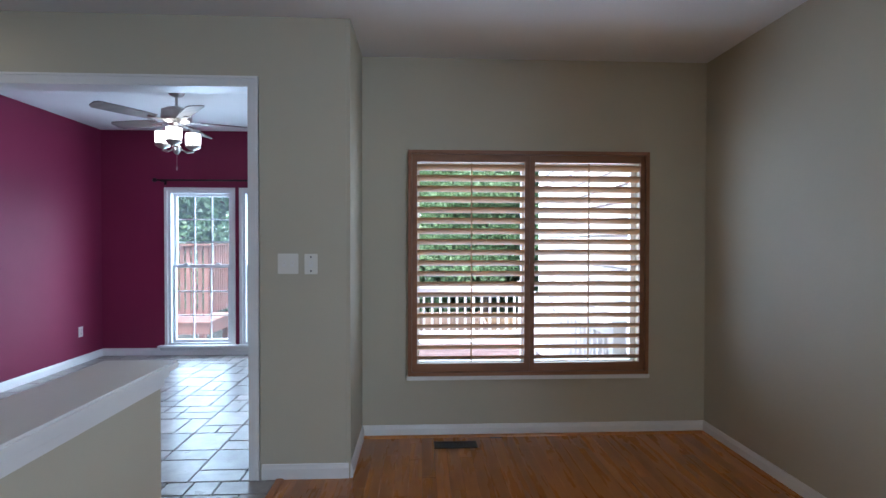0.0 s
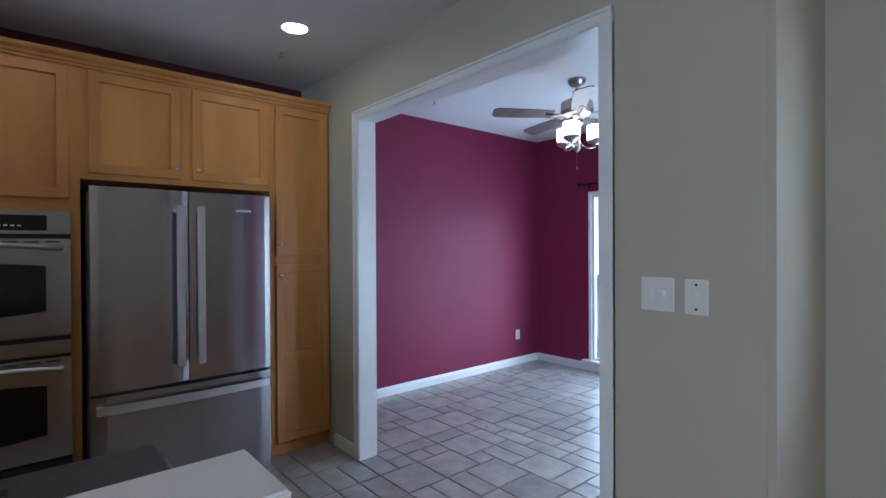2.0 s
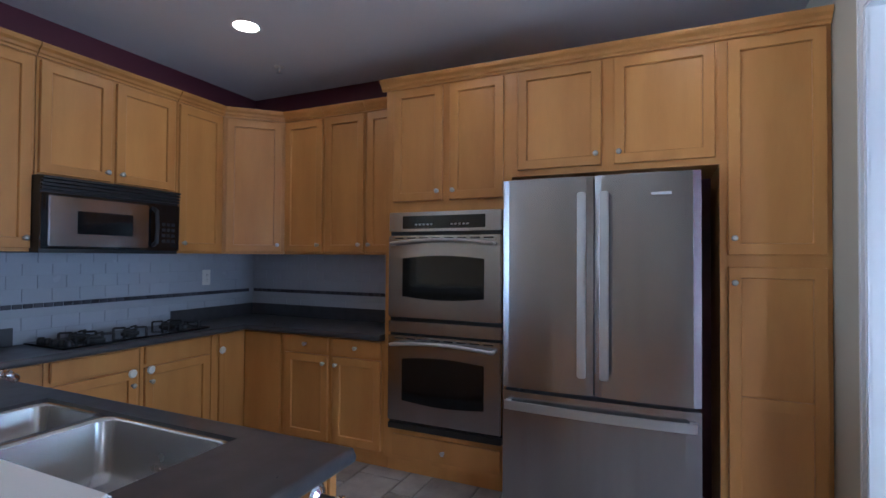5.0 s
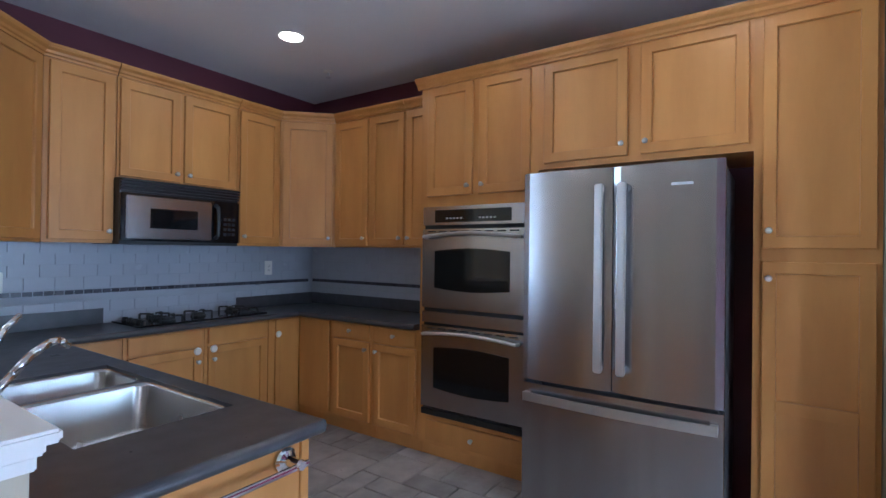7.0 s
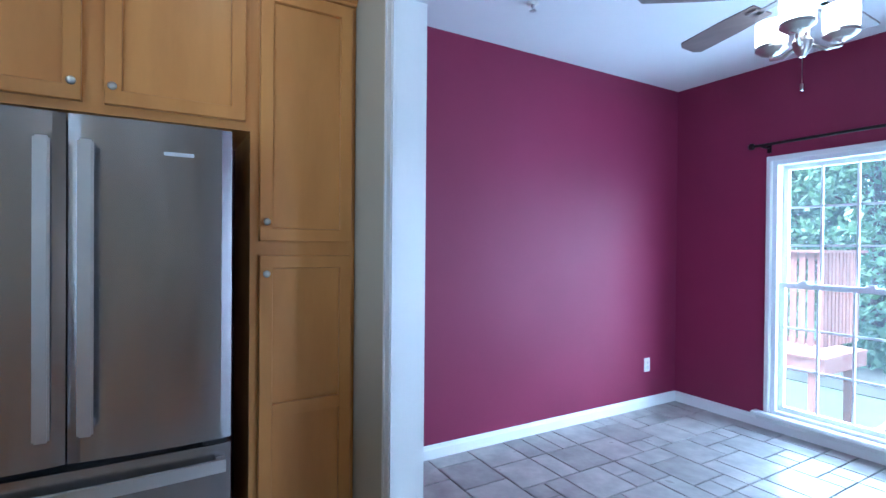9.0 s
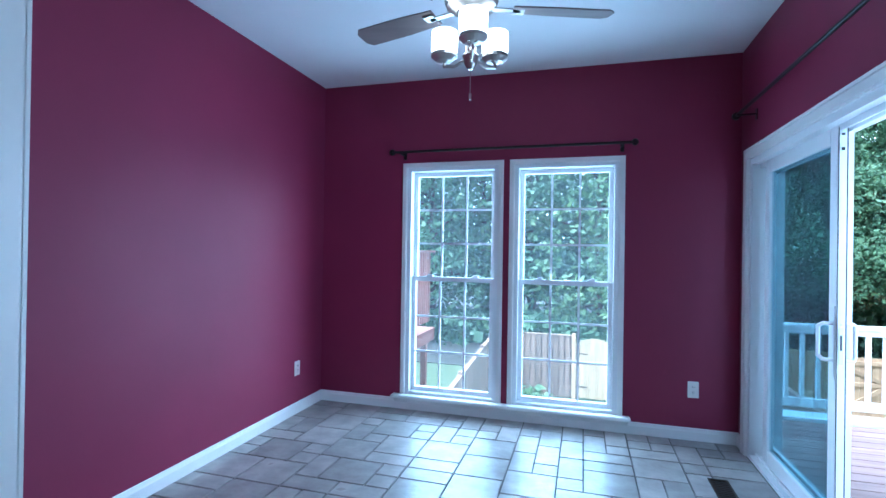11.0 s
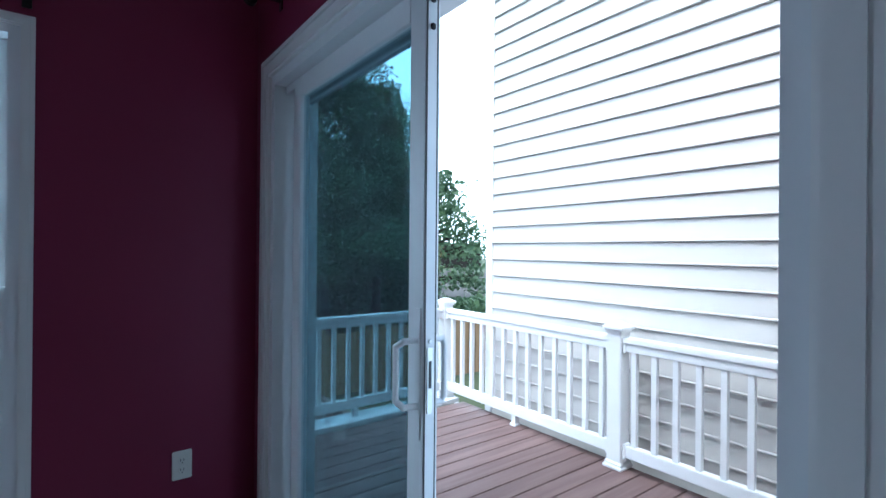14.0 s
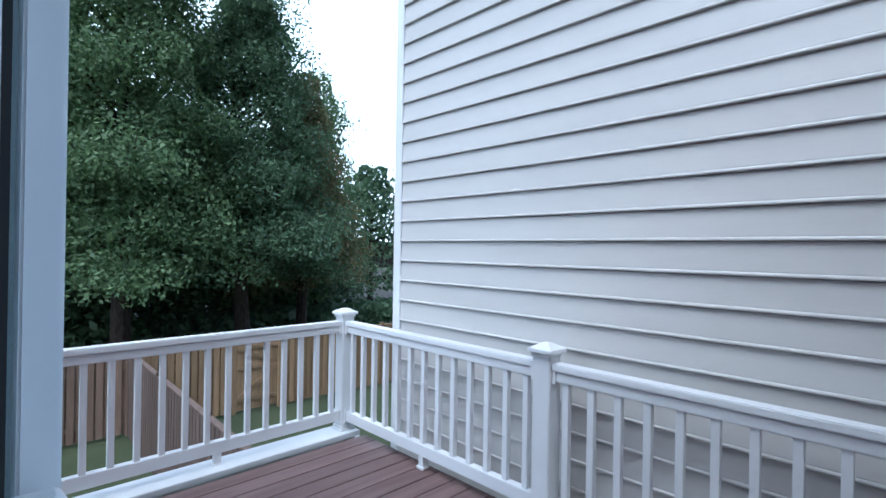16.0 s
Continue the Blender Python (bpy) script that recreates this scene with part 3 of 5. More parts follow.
def shaker(parent, x0, x1, z0, z1, knob=None, name="door", rail=None, m=None):
    st = 0.054
    pieces = [(name, frame_ring(x0, x1, z0, z1, st)), ("panel", boxes((x0 + st + 0.001, -0.006, z0 + st + 0.001, x1 - st - 0.001, -0.001, z1 - st - 0.001)))]
    if rail:
        pieces.append(("rail", boxes((x0 + st, -0.021, rail - 0.028, x1 - st, -0.006, rail + 0.028), bev=0.0025)))
    d = parent
    for nm, bm in pieces:
        if m is not None:
            bmesh.ops.transform(bm, matrix=m, verts=bm.verts)
        o = part(nm, bm, MAPLE, d)
        d = d if d is not parent else o
    if knob:
        k = share("knob", KNOB, d, (m or Matrix()) @ Vector((knob[0], -0.021, knob[1])))
        if m is not None:
            k.rotation_euler = m.to_euler()
    return d


def slab(parent, x0, x1, z0, z1, knob=True):
    d = part("drawer", boxes((x0, -0.02, z0, x1, 0, z1), bev=0.004), MAPLE, parent)
    if knob:
        share("knob", KNOB, d, ((x0 + x1) / 2, -0.02, (z0 + z1) / 2))
    return d


CROWN = ((0, 0), (0.012, 0), (0.014, 0.012), (0.024, 0.018), (0.028, 0.032), (0.044, 0.045), (0.05, 0.058), (0.05, 0.068), (0, 0.068))


def cabinet(name, m, w, d, z0, z1, label, category="cabinet", group="kitchen cabinets", toe=False, crown=None):
    c = thing(name, m, label, category, group)
    bm = boxes((0, 0, z0 + (0.095 if toe else 0), w, d, z1))
    if toe:
        box(bm, 0, 0.05, z0, w, d, z0 + 0.095)
    part("body", bm, MAPLE, c)
    if crown:
        a, b = crown
        part("crown_moulding", sweep(bmesh.new(), CROWN, (a, 0, z1), (b, 0, z1), (0, -1)), MAPLE, c)
    return c


def west(y, x=FW):
    return pose(x, y, 0, 0, 0, 90)


def south(x, y=FD):
    return pose(x, y, 0, 0, 0, 180)


TF = -2.82
TD = TF - WX
tall_l = "maple oven cabinet with two shaker doors above"
c = thing("oven_cabinet", west(1.085, TF), tall_l, "cabinet", "kitchen cabinets")
part("body", boxes((0, 0, 0.095, 0.05, TD, 2.475), (0.80, 0, 0.095, 0.85, TD, 2.475), (0.05, 0, 1.675, 0.80, TD, 2.475), (0.05, 0, 0.095, 0.80, TD, 0.285), (0, 0.05, 0, 0.85, TD, 0.095)), MAPLE, c)
shaker(c, 0.062, 0.408, 1.745, 2.462, (0.380, 1.80))
shaker(c, 0.458, 0.800, 1.745, 2.462, (0.486, 1.80))
slab(c, 0.068, 0.79, 0.125, 0.262)
part("crown_moulding", sweep(bmesh.new(), CROWN, (-0.03, 0, 2.475), (0.85, 0, 2.475), (0, -1)), MAPLE, c)
c = cabinet("fridge_cabinet", west(1.935, TF), 1.06, TD, 1.86, 2.475, "maple cabinet with two shaker doors over the refrigerator", crown=(0, 1.06))
shaker(c, 0.037, 0.500, 1.895, 2.462, (0.474, 1.955))
shaker(c, 0.566, 1.040, 1.895, 2.462, (0.592, 1.955))
c = cabinet("pantry_cabinet", west(2.995, TF), 0.45, TD, 0, 2.475, "tall maple pantry cabinet with two shaker doors", toe=True, crown=(0, 0.45))
shaker(c, 0.035, 0.43, 1.41, 2.462, (0.06, 1.49))
shaker(c, 0.035, 0.43, 0.10, 1.35, (0.06, 1.275), rail=0.70)
part("toe_board", boxes((0, 0.02, 0, 0.45, 0.05, 0.085), bev=0.004), MAPLE, c)

# west base units and uppers
BD = abs(FW - 0.02 - WX)
BF = FW - 0.02
for y0, y1, kx in ((0.245, 0.660, 1), (0.664, 1.083, 0)):
    w = y1 - y0
    c = cabinet("base_cabinet", west(y0, BF), w, BD, 0, 0.842, "maple base cabinet with one drawer and one door", toe=True)
    slab(c, 0.022, w - 0.022, 0.728, 0.832)
    shaker(c, 0.022, w - 0.022, 0.125, 0.708, (w - 0.05 if kx else 0.05, 0.655))
c = thing("corner_base_cabinet", Matrix.Translation((-2.82, -0.14, 0)), "maple corner base cabinet with a folding door", "cabinet", "kitchen cabinets")
part("body", boxes((-0.48, -0.41, 0.095, 0.0, 0.384, 0.842), (0.0, -0.41, 0.095, 0.30, 0.0, 0.842), (-0.48, -0.41, 0, -0.05, 0.384, 0.095), (-0.05, -0.41, 0, 0.30, -0.05, 0.095)), MAPLE, c)
d1 = part("door", boxes((0.022, 0, 0.125, 0.245, 0.02, 0.832), (0.06, 0.018, 0.16, 0.21, 0.0215, 0.80), bev=0.003), MAPLE, c)
part("child_lock", lathe(bmesh.new(), ((0.024, 0), (0.026, 0.006), (0.02, 0.014)), 18, Matrix.Translation((0.225, 0.02, 0.72)) @ Matrix.Rotation(radians(-90), 4, 'X')), PLASTIC, d1, "round white plastic safety latch")
part("door", boxes((0, 0.022, 0.125, 0.02, 0.36, 0.832), bev=0.003), MAPLE, c)
UD = 0.33
UF = WX + UD
for y0, y1, dx0, dx1, kx in ((0.08, 0.455, 0.012, 0.362, 1), (0.459, 0.815, 0.012, 0.345, 1), (0.819, 1.083, 0.012, 0.25, 0)):
    w = y1 - y0
    c = cabinet("wall_cabinet", west(y0, UF - 0.02), w, UD - 0.022, 1.405, 2.425, "maple wall cabinet with a tall shaker door", crown=(0, w))
    shaker(c, dx0, dx1, 1.42, 2.41, (dx1 - 0.028 if kx else dx0 + 0.028, 1.475))


def corner_cabinet(px, py, sx, label, x1, y1):
    """A diagonal corner wall cabinet: wall corner at (px, py), sx +1 opens to +x, -1 to -x; the face runs from (x1, front) to (side, y1)."""
    c = thing("corner_wall_cabinet", Matrix.Translation((px, py, 0)), label, "cabinet", "kitchen cabinets")
    a, b = (x1 - px, 0.31 * 1.0), (sx * 0.31, y1 - py)
    part("body", prism(bmesh.new(), [(0.004 * sx, 0.004), (a[0], 0.004), a, b, (0.004 * sx, b[1])][::sx], 1.405, 2.425), MAPLE, c)
    A, B = Vector((*a, 0)), Vector((*b, 0))
    d = (B - A) * (-1 if sx > 0 else 1)
    start = B if sx > 0 else A
    mm = Matrix.Translation(start) @ Matrix.Rotation(math.atan2(d.y, d.x), 4, 'Z')
    if sx < 0:
        mm = Matrix.Translation(A + d) @ Matrix.Rotation(math.atan2(-d.y, -d.x), 4, 'Z')
    w = d.length
    n = Vector((-(mm.to_3x3() @ Vector((0, 1, 0)))))
    if n.y < 0:
        mm = Matrix.Translation(start + d) @ Matrix.Rotation(math.atan2(-d.y, -d.x), 4, 'Z') if sx > 0 else Matrix.Translation(A) @ Matrix.Rotation(math.atan2(d.y, d.x), 4, 'Z')
    shaker(c, 0.025, w - 0.025, 1.42, 2.41, (w - 0.053 if sx > 0 else 0.053, 1.475), m=mm)
    cr = bmesh.new()
    sweep(cr, CROWN, (0, 0, 2.425), (w, 0, 2.425), (0, -1))
    bmesh.ops.transform(cr, matrix=mm, verts=cr.verts)
    if sx < 0:
        sweep(cr, CROWN, (b[0], b[1], 2.425), (0, b[1], 2.425), (0, 1))
    part("crown_moulding", cr, MAPLE, c)


corner_cabinet(WX, SY, 1, "maple diagonal corner wall cabinet", -2.685, 0.075)
corner_cabinet(-0.46, SY, -1, "maple diagonal corner wall cabinet beside the short wall", -1.125, 0.075)
for x0, x1, z0, doors in ((-2.305, -2.680, 1.405, ((0.012, 0.362, 0.04),)), (-1.495, -2.300, 1.80, ((0.012, 0.375, 0.348), (0.405, 0.785, 0.432))), (-1.130, -1.490, 1.405, ((0.025, 0.345, 0.317),))):
    w = x0 - x1
    c = cabinet("wall_cabinet", south(x0, SY + 0.31), w, 0.306, z0, 2.425, "maple wall cabinet over the microwave" if z0 > 1.5 else "maple wall cabinet with a tall shaker door", crown=(0, w))
    for a, b, k in doors:
        shaker(c, a, b, z0 + 0.018, 2.41, (k, z0 + 0.07))
for x0, x1, n in ((-1.14, -1.50, 1), (-1.504, -2.005, 2), (-2.009, -2.515, 2)):
    w = x0 - x1
    c = cabinet("base_cabinet", south(x0, FD - 0.02), w, 0.405, 0, 0.842, "maple base cabinet with a drawer and a door", toe=True)
    slab(c, 0.022, w - 0.022, 0.728, 0.832, False)
    d = shaker(c, 0.022, w - 0.022, 0.125, 0.708, (w - 0.055 if n == 1 or x0 > -1.9 else 0.055, 0.62))
    if n == 2:
        part("child_lock", lathe(bmesh.new(), ((0.024, 0), (0.026, 0.006), (0.02, 0.014)), 18, Matrix.Translation((w - 0.055 if x0 > -1.9 else 0.055, -0.02, 0.69)) @ Matrix.Rotation(radians(90), 4, 'X')), PLASTIC, d, "round white plastic safety latch")

# peninsula cabinet with its end panel
c = thing("peninsula_cabinet", Matrix.Translation((-0.79, 0.9, 0)), "maple peninsula base cabinet with a plain end panel", "cabinet", "kitchen cabinets")
part("body", boxes((-0.31, -1.0, 0.095, 0.325, 1.04, 0.66), (-0.31, -1.0, 0.66, 0.325, -0.2, 0.842), (-0.31, 0.80, 0.66, 0.325, 1.04, 0.842), (-0.31, -0.2, 0.66, -0.285, 0.80, 0.842), (-0.25, -1.0, 0, 0.325, 1.03, 0.095)), MAPLE, c)
part("end_panel", boxes((-0.312, 1.04, 0.0, 0.325, 1.055, 0.842), (-0.325, 1.02, 0.0, -0.295, 1.062, 0.842), bev=0.002), MAPLE, c)

# worktop: one slab with two sink holes
ctm = bmesh.new()
Z0, Z1 = TOP - 0.04, TOP
box(ctm, WX, SY, Z0, FW + 0.03, 1.083, Z1)
box(ctm, FW + 0.03, SY, Z0, -1.14, FD + 0.03, Z1)
SX0, SX1, B0, B1, B2, B3 = -1.065, -0.640, 0.76, 1.085, 1.115, 1.665
box(ctm, -1.14, SY, Z0, -0.462, B0, Z1)
box(ctm, -1.14, B0, Z0, SX0, B3, Z1)
box(ctm, SX1, B0, Z0, -0.462, B3, Z1)
box(ctm, -1.14, B3, Z0, -0.462, 1.985, Z1, bev=0.0)
ct = thing("worktop", None, "dark grey solid-surface worktop with a low upstand", "worktop")
part("slab", ctm, SLATE, ct)
edge = bmesh.new()
cyl(edge, (-1.14, FD + 0.03, TOP - 0.02), (-1.14, 1.985, TOP - 0.02), 0.0199, seg=20)
cyl(edge, (-1.14, 1.985, TOP - 0.02), (-0.462, 1.985, TOP - 0.02), 0.0199, seg=20)
cyl(edge, (FW + 0.03, FD + 0.03, TOP - 0.02), (-1.14, FD + 0.03, TOP - 0.02), 0.0199, seg=20)
cyl(edge, (FW + 0.03, FD + 0.03, TOP - 0.02), (FW + 0.03, 1.083, TOP - 0.02), 0.0199, seg=20)
part("bullnose_edge", edge, SLATE, ct)
for a in ((WX + 0.008, SY + 0.008, TOP, WX + 0.022, 1.083, TOP + 0.10), (WX + 0.022, SY + 0.008, TOP, -2.50, SY + 0.022, TOP + 0.10), (-1.55, SY + 0.008, TOP, -0.462, SY + 0.022, TOP + 0.10)):
    part("upstand", boxes(a, bev=0.002), SLATE, ct)

def basin(bm, x0, x1, y0, y1, z0, z1, r=0.05):
    def loop(inset, z, rr):
        pts = []
        for cx, cy, a0 in ((x1 - inset - rr, y1 - inset - rr, 0), (x0 + inset + rr, y1 - inset - rr, 90), (x0 + inset + rr, y0 + inset + rr, 180), (x1 - inset - rr, y0 + inset + rr, 270)):
            for k in range(6):
                a = radians(a0 + 18 * k)
                pts.append(bm.verts.new((cx + rr * math.cos(a), cy + rr * math.sin(a), z)))
        return pts
    rings = [loop(-0.014, z1, r), loop(0, z1, r), loop(0.003, z1 - 0.01, r), loop(0.012, z0 + 0.04, r), loop(0.022, z0 + 0.012, r), loop(0.045, z0, r)]
    for a, b in zip(rings, rings[1:]):
        for k in range(24):
            bm.faces.new((a[k], a[(k + 1) % 24], b[(k + 1) % 24], b[k]))
    bm.faces.new(rings[-1])
    cx, cy = (x0 + x1) / 2, (y0 + y1) / 2
    lathe(bm, ((0.044, z0 + 0.001), (0.044, z0 + 0.005), (0.034, z0 + 0.005), (0.03, z0 + 0.002)), 20, Matrix.Translation((cx, cy, 0)))


sk = thing("kitchen_sink", None, "stainless steel double-bowl undermount sink", "sink")
b1 = bmesh.new()
basin(b1, SX0 + 0.004, SX1 - 0.004, B2 + 0.004, B3 - 0.004, TOP - 0.21, TOP - 0.012)
o = part("large_bowl", b1, SINK, sk)
b1 = bmesh.new()
basin(b1, SX0 + 0.004, SX1 - 0.004, B0 + 0.004, B1 - 0.004, TOP - 0.17, TOP - 0.012)
o2 = part("small_bowl", b1, SINK, sk)
part("divider", boxes((SX0, B1 - 0.002, TOP - 0.06, SX1, B2 + 0.002, TOP - 0.012), bev=0.008), SINK, sk)
for q in (o, o2):
    for f in q.data.polygons:
        f.use_smooth = True

fa = thing("kitchen_tap", Matrix.Translation((-0.60, 1.16, TOP)), "chrome single-lever kitchen tap with a raised lever", "tap")
part("tap_body", lathe(bmesh.new(), ((0.030, 0), (0.031, 0.01), (0.025, 0.025), (0.022, 0.07), (0.025, 0.10), (0.020, 0.125), (0.008, 0.135)), 20), CHROME, fa)
part("spout", tube(bmesh.new(), [(-0.01, 0.0, 0.05), (-0.06, -0.02, 0.10), (-0.11, -0.035, 0.150), (-0.16, -0.05, 0.178), (-0.19, -0.06, 0.180), (-0.215, -0.066, 0.16)], 0.013), CHROME, fa)
part("lever", tube(bmesh.new(), [(0, 0, 0.12), (-0.015, -0.01, 0.19), (-0.04, -0.02, 0.24), (-0.075, -0.03, 0.275)], 0.009), CHROME, fa)
for q in fa.children:
    for f in q.data.polygons:
        f.use_smooth = True

tb = thing("towel_bar", Matrix.Translation((-1.03, 1.956, 0.80)), "chrome towel bar on the peninsula end panel", "towel bar")
for xx in (0.0, 0.46):
    part("rosette", lathe(bmesh.new(), ((0.032, 0), (0.034, 0.006), (0.026, 0.012), (0.014, 0.018), (0.012, 0.06), (0.016, 0.066), (0.012, 0.074)), 24, Matrix.Translation((xx, 0.006, 0)) @ Matrix.Rotation(radians(-90), 4, 'X')), CHROME, tb)
part("bar", tube(bmesh.new(), [(-0.03, 0.066, -0.004), (0.49, 0.066, -0.004)], 0.009, 14), CHROME, tb)
bpy.context.view_layer.update()

# cooktop
ck = thing("gas_cooktop", Matrix.Translation((-2.05, -0.33, TOP)), "black glass gas cooktop with cast-iron grates", "cooktop")
part("glass_top", boxes((-0.46, -0.19, 0.001, 0.46, 0.19, 0.012), bev=0.004), BLACKG, ck)
for k, (xx, yy) in enumerate(((-0.33, -0.08), (-0.33, 0.09), (-0.02, 0.0), (0.24, -0.08), (0.24, 0.09))):
    part("burner", lathe(bmesh.new(), ((0.05, 0.012), (0.05, 0.022), (0.036, 0.024), (0.036, 0.034), (0.03, 0.037)), 20, Matrix.Translation((xx, yy, 0))), IRON, ck)
    g = bmesh.new()
    for a in range(4):
        t = radians(45 + 90 * a)
        p0, p1 = (xx + 0.025 * math.cos(t), yy + 0.025 * math.sin(t), 0.048), (xx + 0.10 * math.cos(t), yy + 0.075 * math.sin(t), 0.048)
        cyl(g, p0, p1, 0.006, seg=6)
        cyl(g, p1, (p1[0], p1[1], 0.012), 0.007, seg=6)
    part("grate", g, IRON, ck)
for k in range(5):
    part("control_knob", lathe(bmesh.new(), ((0.021, 0.012), (0.021, 0.02), (0.016, 0.036), (0.012, 0.038)), 16, Matrix.Translation((0.40, -0.13 + 0.065 * k, 0))), BLACK, ck)

# microwave
mw = thing("microwave", south(-1.478, -0.155), "stainless over-range microwave with black trim", "microwave")
W, z0, z1 = 0.775, 1.40, 1.80
part("body", boxes((0, 0, z0, W, SY * -1 - 0.16, z1)), BLACK, mw)
part("front_panel", boxes((0.0, -0.02, z0 + 0.02, W, 0, z0 + 0.31), bev=0.004), BLACKG, mw)
d = part("door", boxes((0.025, -0.036, z0 + 0.035, 0.56, -0.02, z0 + 0.295), bev=0.006), STEEL, mw)
part("window", boxes((0.16, -0.039, z0 + 0.10, 0.46, -0.034, z0 + 0.225), bev=0.004), BLACKG, d)
part("handle", tube(bmesh.new(), [(0.595, -0.02, z0 + 0.05), (0.595, -0.055, z0 + 0.07), (0.595, -0.062, z0 + 0.165), (0.595, -0.055, z0 + 0.26), (0.595, -0.02, z0 + 0.28)], 0.012), BLACK, d)
for k in range(4):
    part("vent_slat", boxes((0.0, -0.022 - 0.004 * k, z0 + 0.325 + 0.019 * k, W, 0, z0 + 0.337 + 0.019 * k), bev=0.002), BLACK, mw)
for i in range(4):
    for k in range(3):
        part("button", boxes((0.655 + 0.032 * k, -0.0225, z0 + 0.07 + 0.035 * i, 0.677 + 0.032 * k, -0.019, z0 + 0.09 + 0.035 * i)), BLACK, mw)

# double oven
ov = thing("double_wall_oven", west(1.137, -2.80), "stainless steel double wall oven with black windows", "oven")
W = 0.752
part("housing", boxes((0.0, 0.0, 0.305, W, 0.40, 1.67)), BLACK, ov)
cp = part("control_panel", boxes((0, -0.03, 1.55, W, 0.0, 1.672), bev=0.006), STEEL, ov)
part("display", boxes((0.10, -0.033, 1.567, W - 0.10, -0.029, 1.647), bev=0.002), BLACKG, cp)
for k in range(10):
    part("key", boxes((0.19 + 0.026 * (k % 5) + (0.24 if k > 4 else 0), -0.0342, 1.588, 0.205 + 0.026 * (k % 5) + (0.24 if k > 4 else 0), -0.0325, 1.596)), GAP, cp)


def oven_door(z0, z1):
    d = part("oven_door", boxes((0.0, -0.035, z0, W, -0.002, z1), bev=0.006), STEEL, ov)
    a, b, c0, c1 = 0.105, W - 0.105, z0 + 0.115, z1 - 0.125
    bm = bmesh.new()
    N = 10
    top = [(a + (b - a) * k / N, c1 - 0.018 + 0.018 * math.sin(math.pi * k / N)) for k in range(N + 1)]
    bot = [(a + (b - a) * k / N, c0 + 0.018 - 0.018 * math.sin(math.pi * k / N)) for k in range(N + 1)]
    ring = [(x, z) for x, z in bot] + [(x, z) for x, z in top[::-1]]
    f0 = [bm.verts.new((x, -0.0385, z)) for x, z in ring]
    f1 = [bm.verts.new((x, -0.030, z)) for x, z in ring]
    bm.faces.new(f0)
    for k in range(len(ring)):
        bm.faces.new((f0[k], f0[(k + 1) % len(ring)], f1[(k + 1) % len(ring)], f1[k]))
    part("window", bm, BLACKG, d)
    pts = [(0.045 + (W - 0.09) * k / 10, -0.078 - 0.006 * math.sin(math.pi * k / 10), z1 - 0.052 + 0.022 * math.sin(math.pi * k / 10)) for k in range(11)]
    part("handle", tube(bmesh.new(), [(0.045, -0.034, z1 - 0.055)] + pts + [(W - 0.045, -0.034, z1 - 0.055)], 0.011, 12), STEELH, d)
    for k in range(8):
        part("vent_slot", boxes((0.05 + 0.085 * k, -0.0365, z1 - 0.02, 0.11 + 0.085 * k, -0.0335, z1 - 0.013)), BLACK, d)


oven_door(1.01, 1.525)
oven_door(0.36, 0.895)
part("middle_trim", boxes((0, -0.03, 0.912, W, 0, 0.985), bev=0.004), STEEL, ov)
part("bottom_vent", boxes((0, -0.028, 0.305, W, 0, 0.345), bev=0.003), BLACK, ov)

# refrigerator
fr = thing("refrigerator", west(1.957, -2.625), "stainless steel french-door refrigerator with bottom freezer drawer", "refrigerator")
W, H = 0.943, 1.80
part("body", boxes((0.005, 0.02, 0.03, W - 0.005, 0.64, H - 0.012), bev=0.004), mat("grey_cabinet_paint", (0.16, 0.16, 0.17), 0.4, var=0.05, bump=0.02), fr)


def curved_door(x0, x1, z0, z1, bulge=0.012):
    bm = bmesh.new()
    N = 14
    prof = []
    for k in range(N + 1):
        u = k / N
        edge_r = min(u, 1 - u)
        prof.append((x0 + (x1 - x0) * u, -0.045 - bulge * math.sin(math.pi * u) + (0.005 * (1 - edge_r / 0.06) ** 2 if edge_r < 0.06 else 0)))
    ring = prof + [(x1, 0.018), (x0, 0.018)]
    prism(bm, ring, z0, z1)
    return bm


for x0, x1, hx in ((0.0, 0.466, 0.415), (0.471, W, 0.522)):
    d = part("fridge_door", curved_door(x0, x1, 0.705, H), STEEL, fr)
    hb = boxes((hx - 0.021, -0.108, 0.80, hx + 0.021, -0.09, 1.715), (hx - 0.014, -0.092, 0.80, hx + 0.014, -0.05, 0.84), (hx - 0.014, -0.092, 1.675, hx + 0.014, -0.05, 1.715), bev=0.006)
    part("handle", hb, STEELH, d, "flat satin steel handle")
    if x0 > 0.1:
        part("badge", boxes((0.73, -0.0595, 1.692, 0.82, -0.055, 1.704)), GAP, d)
d = part("freezer_drawer", curved_door(0.0, W, 0.05, 0.685), STEEL, fr)
hb = bmesh.new()
pts = [(0.02 + (W - 0.04) * k / 12, -0.085 - 0.022 * math.sin(math.pi * k / 12)) for k in range(13)]
prism(hb, [(x, y) for x, y in pts] + [(x, y + 0.014) for x, y in pts[::-1]], 0.598, 0.642)
box(hb, 0.02, -0.085, 0.60, 0.05, -0.04, 0.64)
box(hb, W - 0.05, -0.085, 0.60, W - 0.02, -0.04, 0.64)
part("handle", hb, STEELH, d, "curved satin steel handle")
for xx in (0.02, W - 0.09):
    part("hinge_cover", boxes((xx, -0.05, 0.687, xx + 0.07, 0.018, 0.703), bev=0.003), BLACK, fr)
    part("foot", boxes((xx + 0.01, 0.03, 0.0, xx + 0.05, 0.07, 0.032)), BLACK, fr)
part("grille", boxes((0.02, 0.0, 0.012, W - 0.02, 0.02, 0.048)), BLACK, fr)

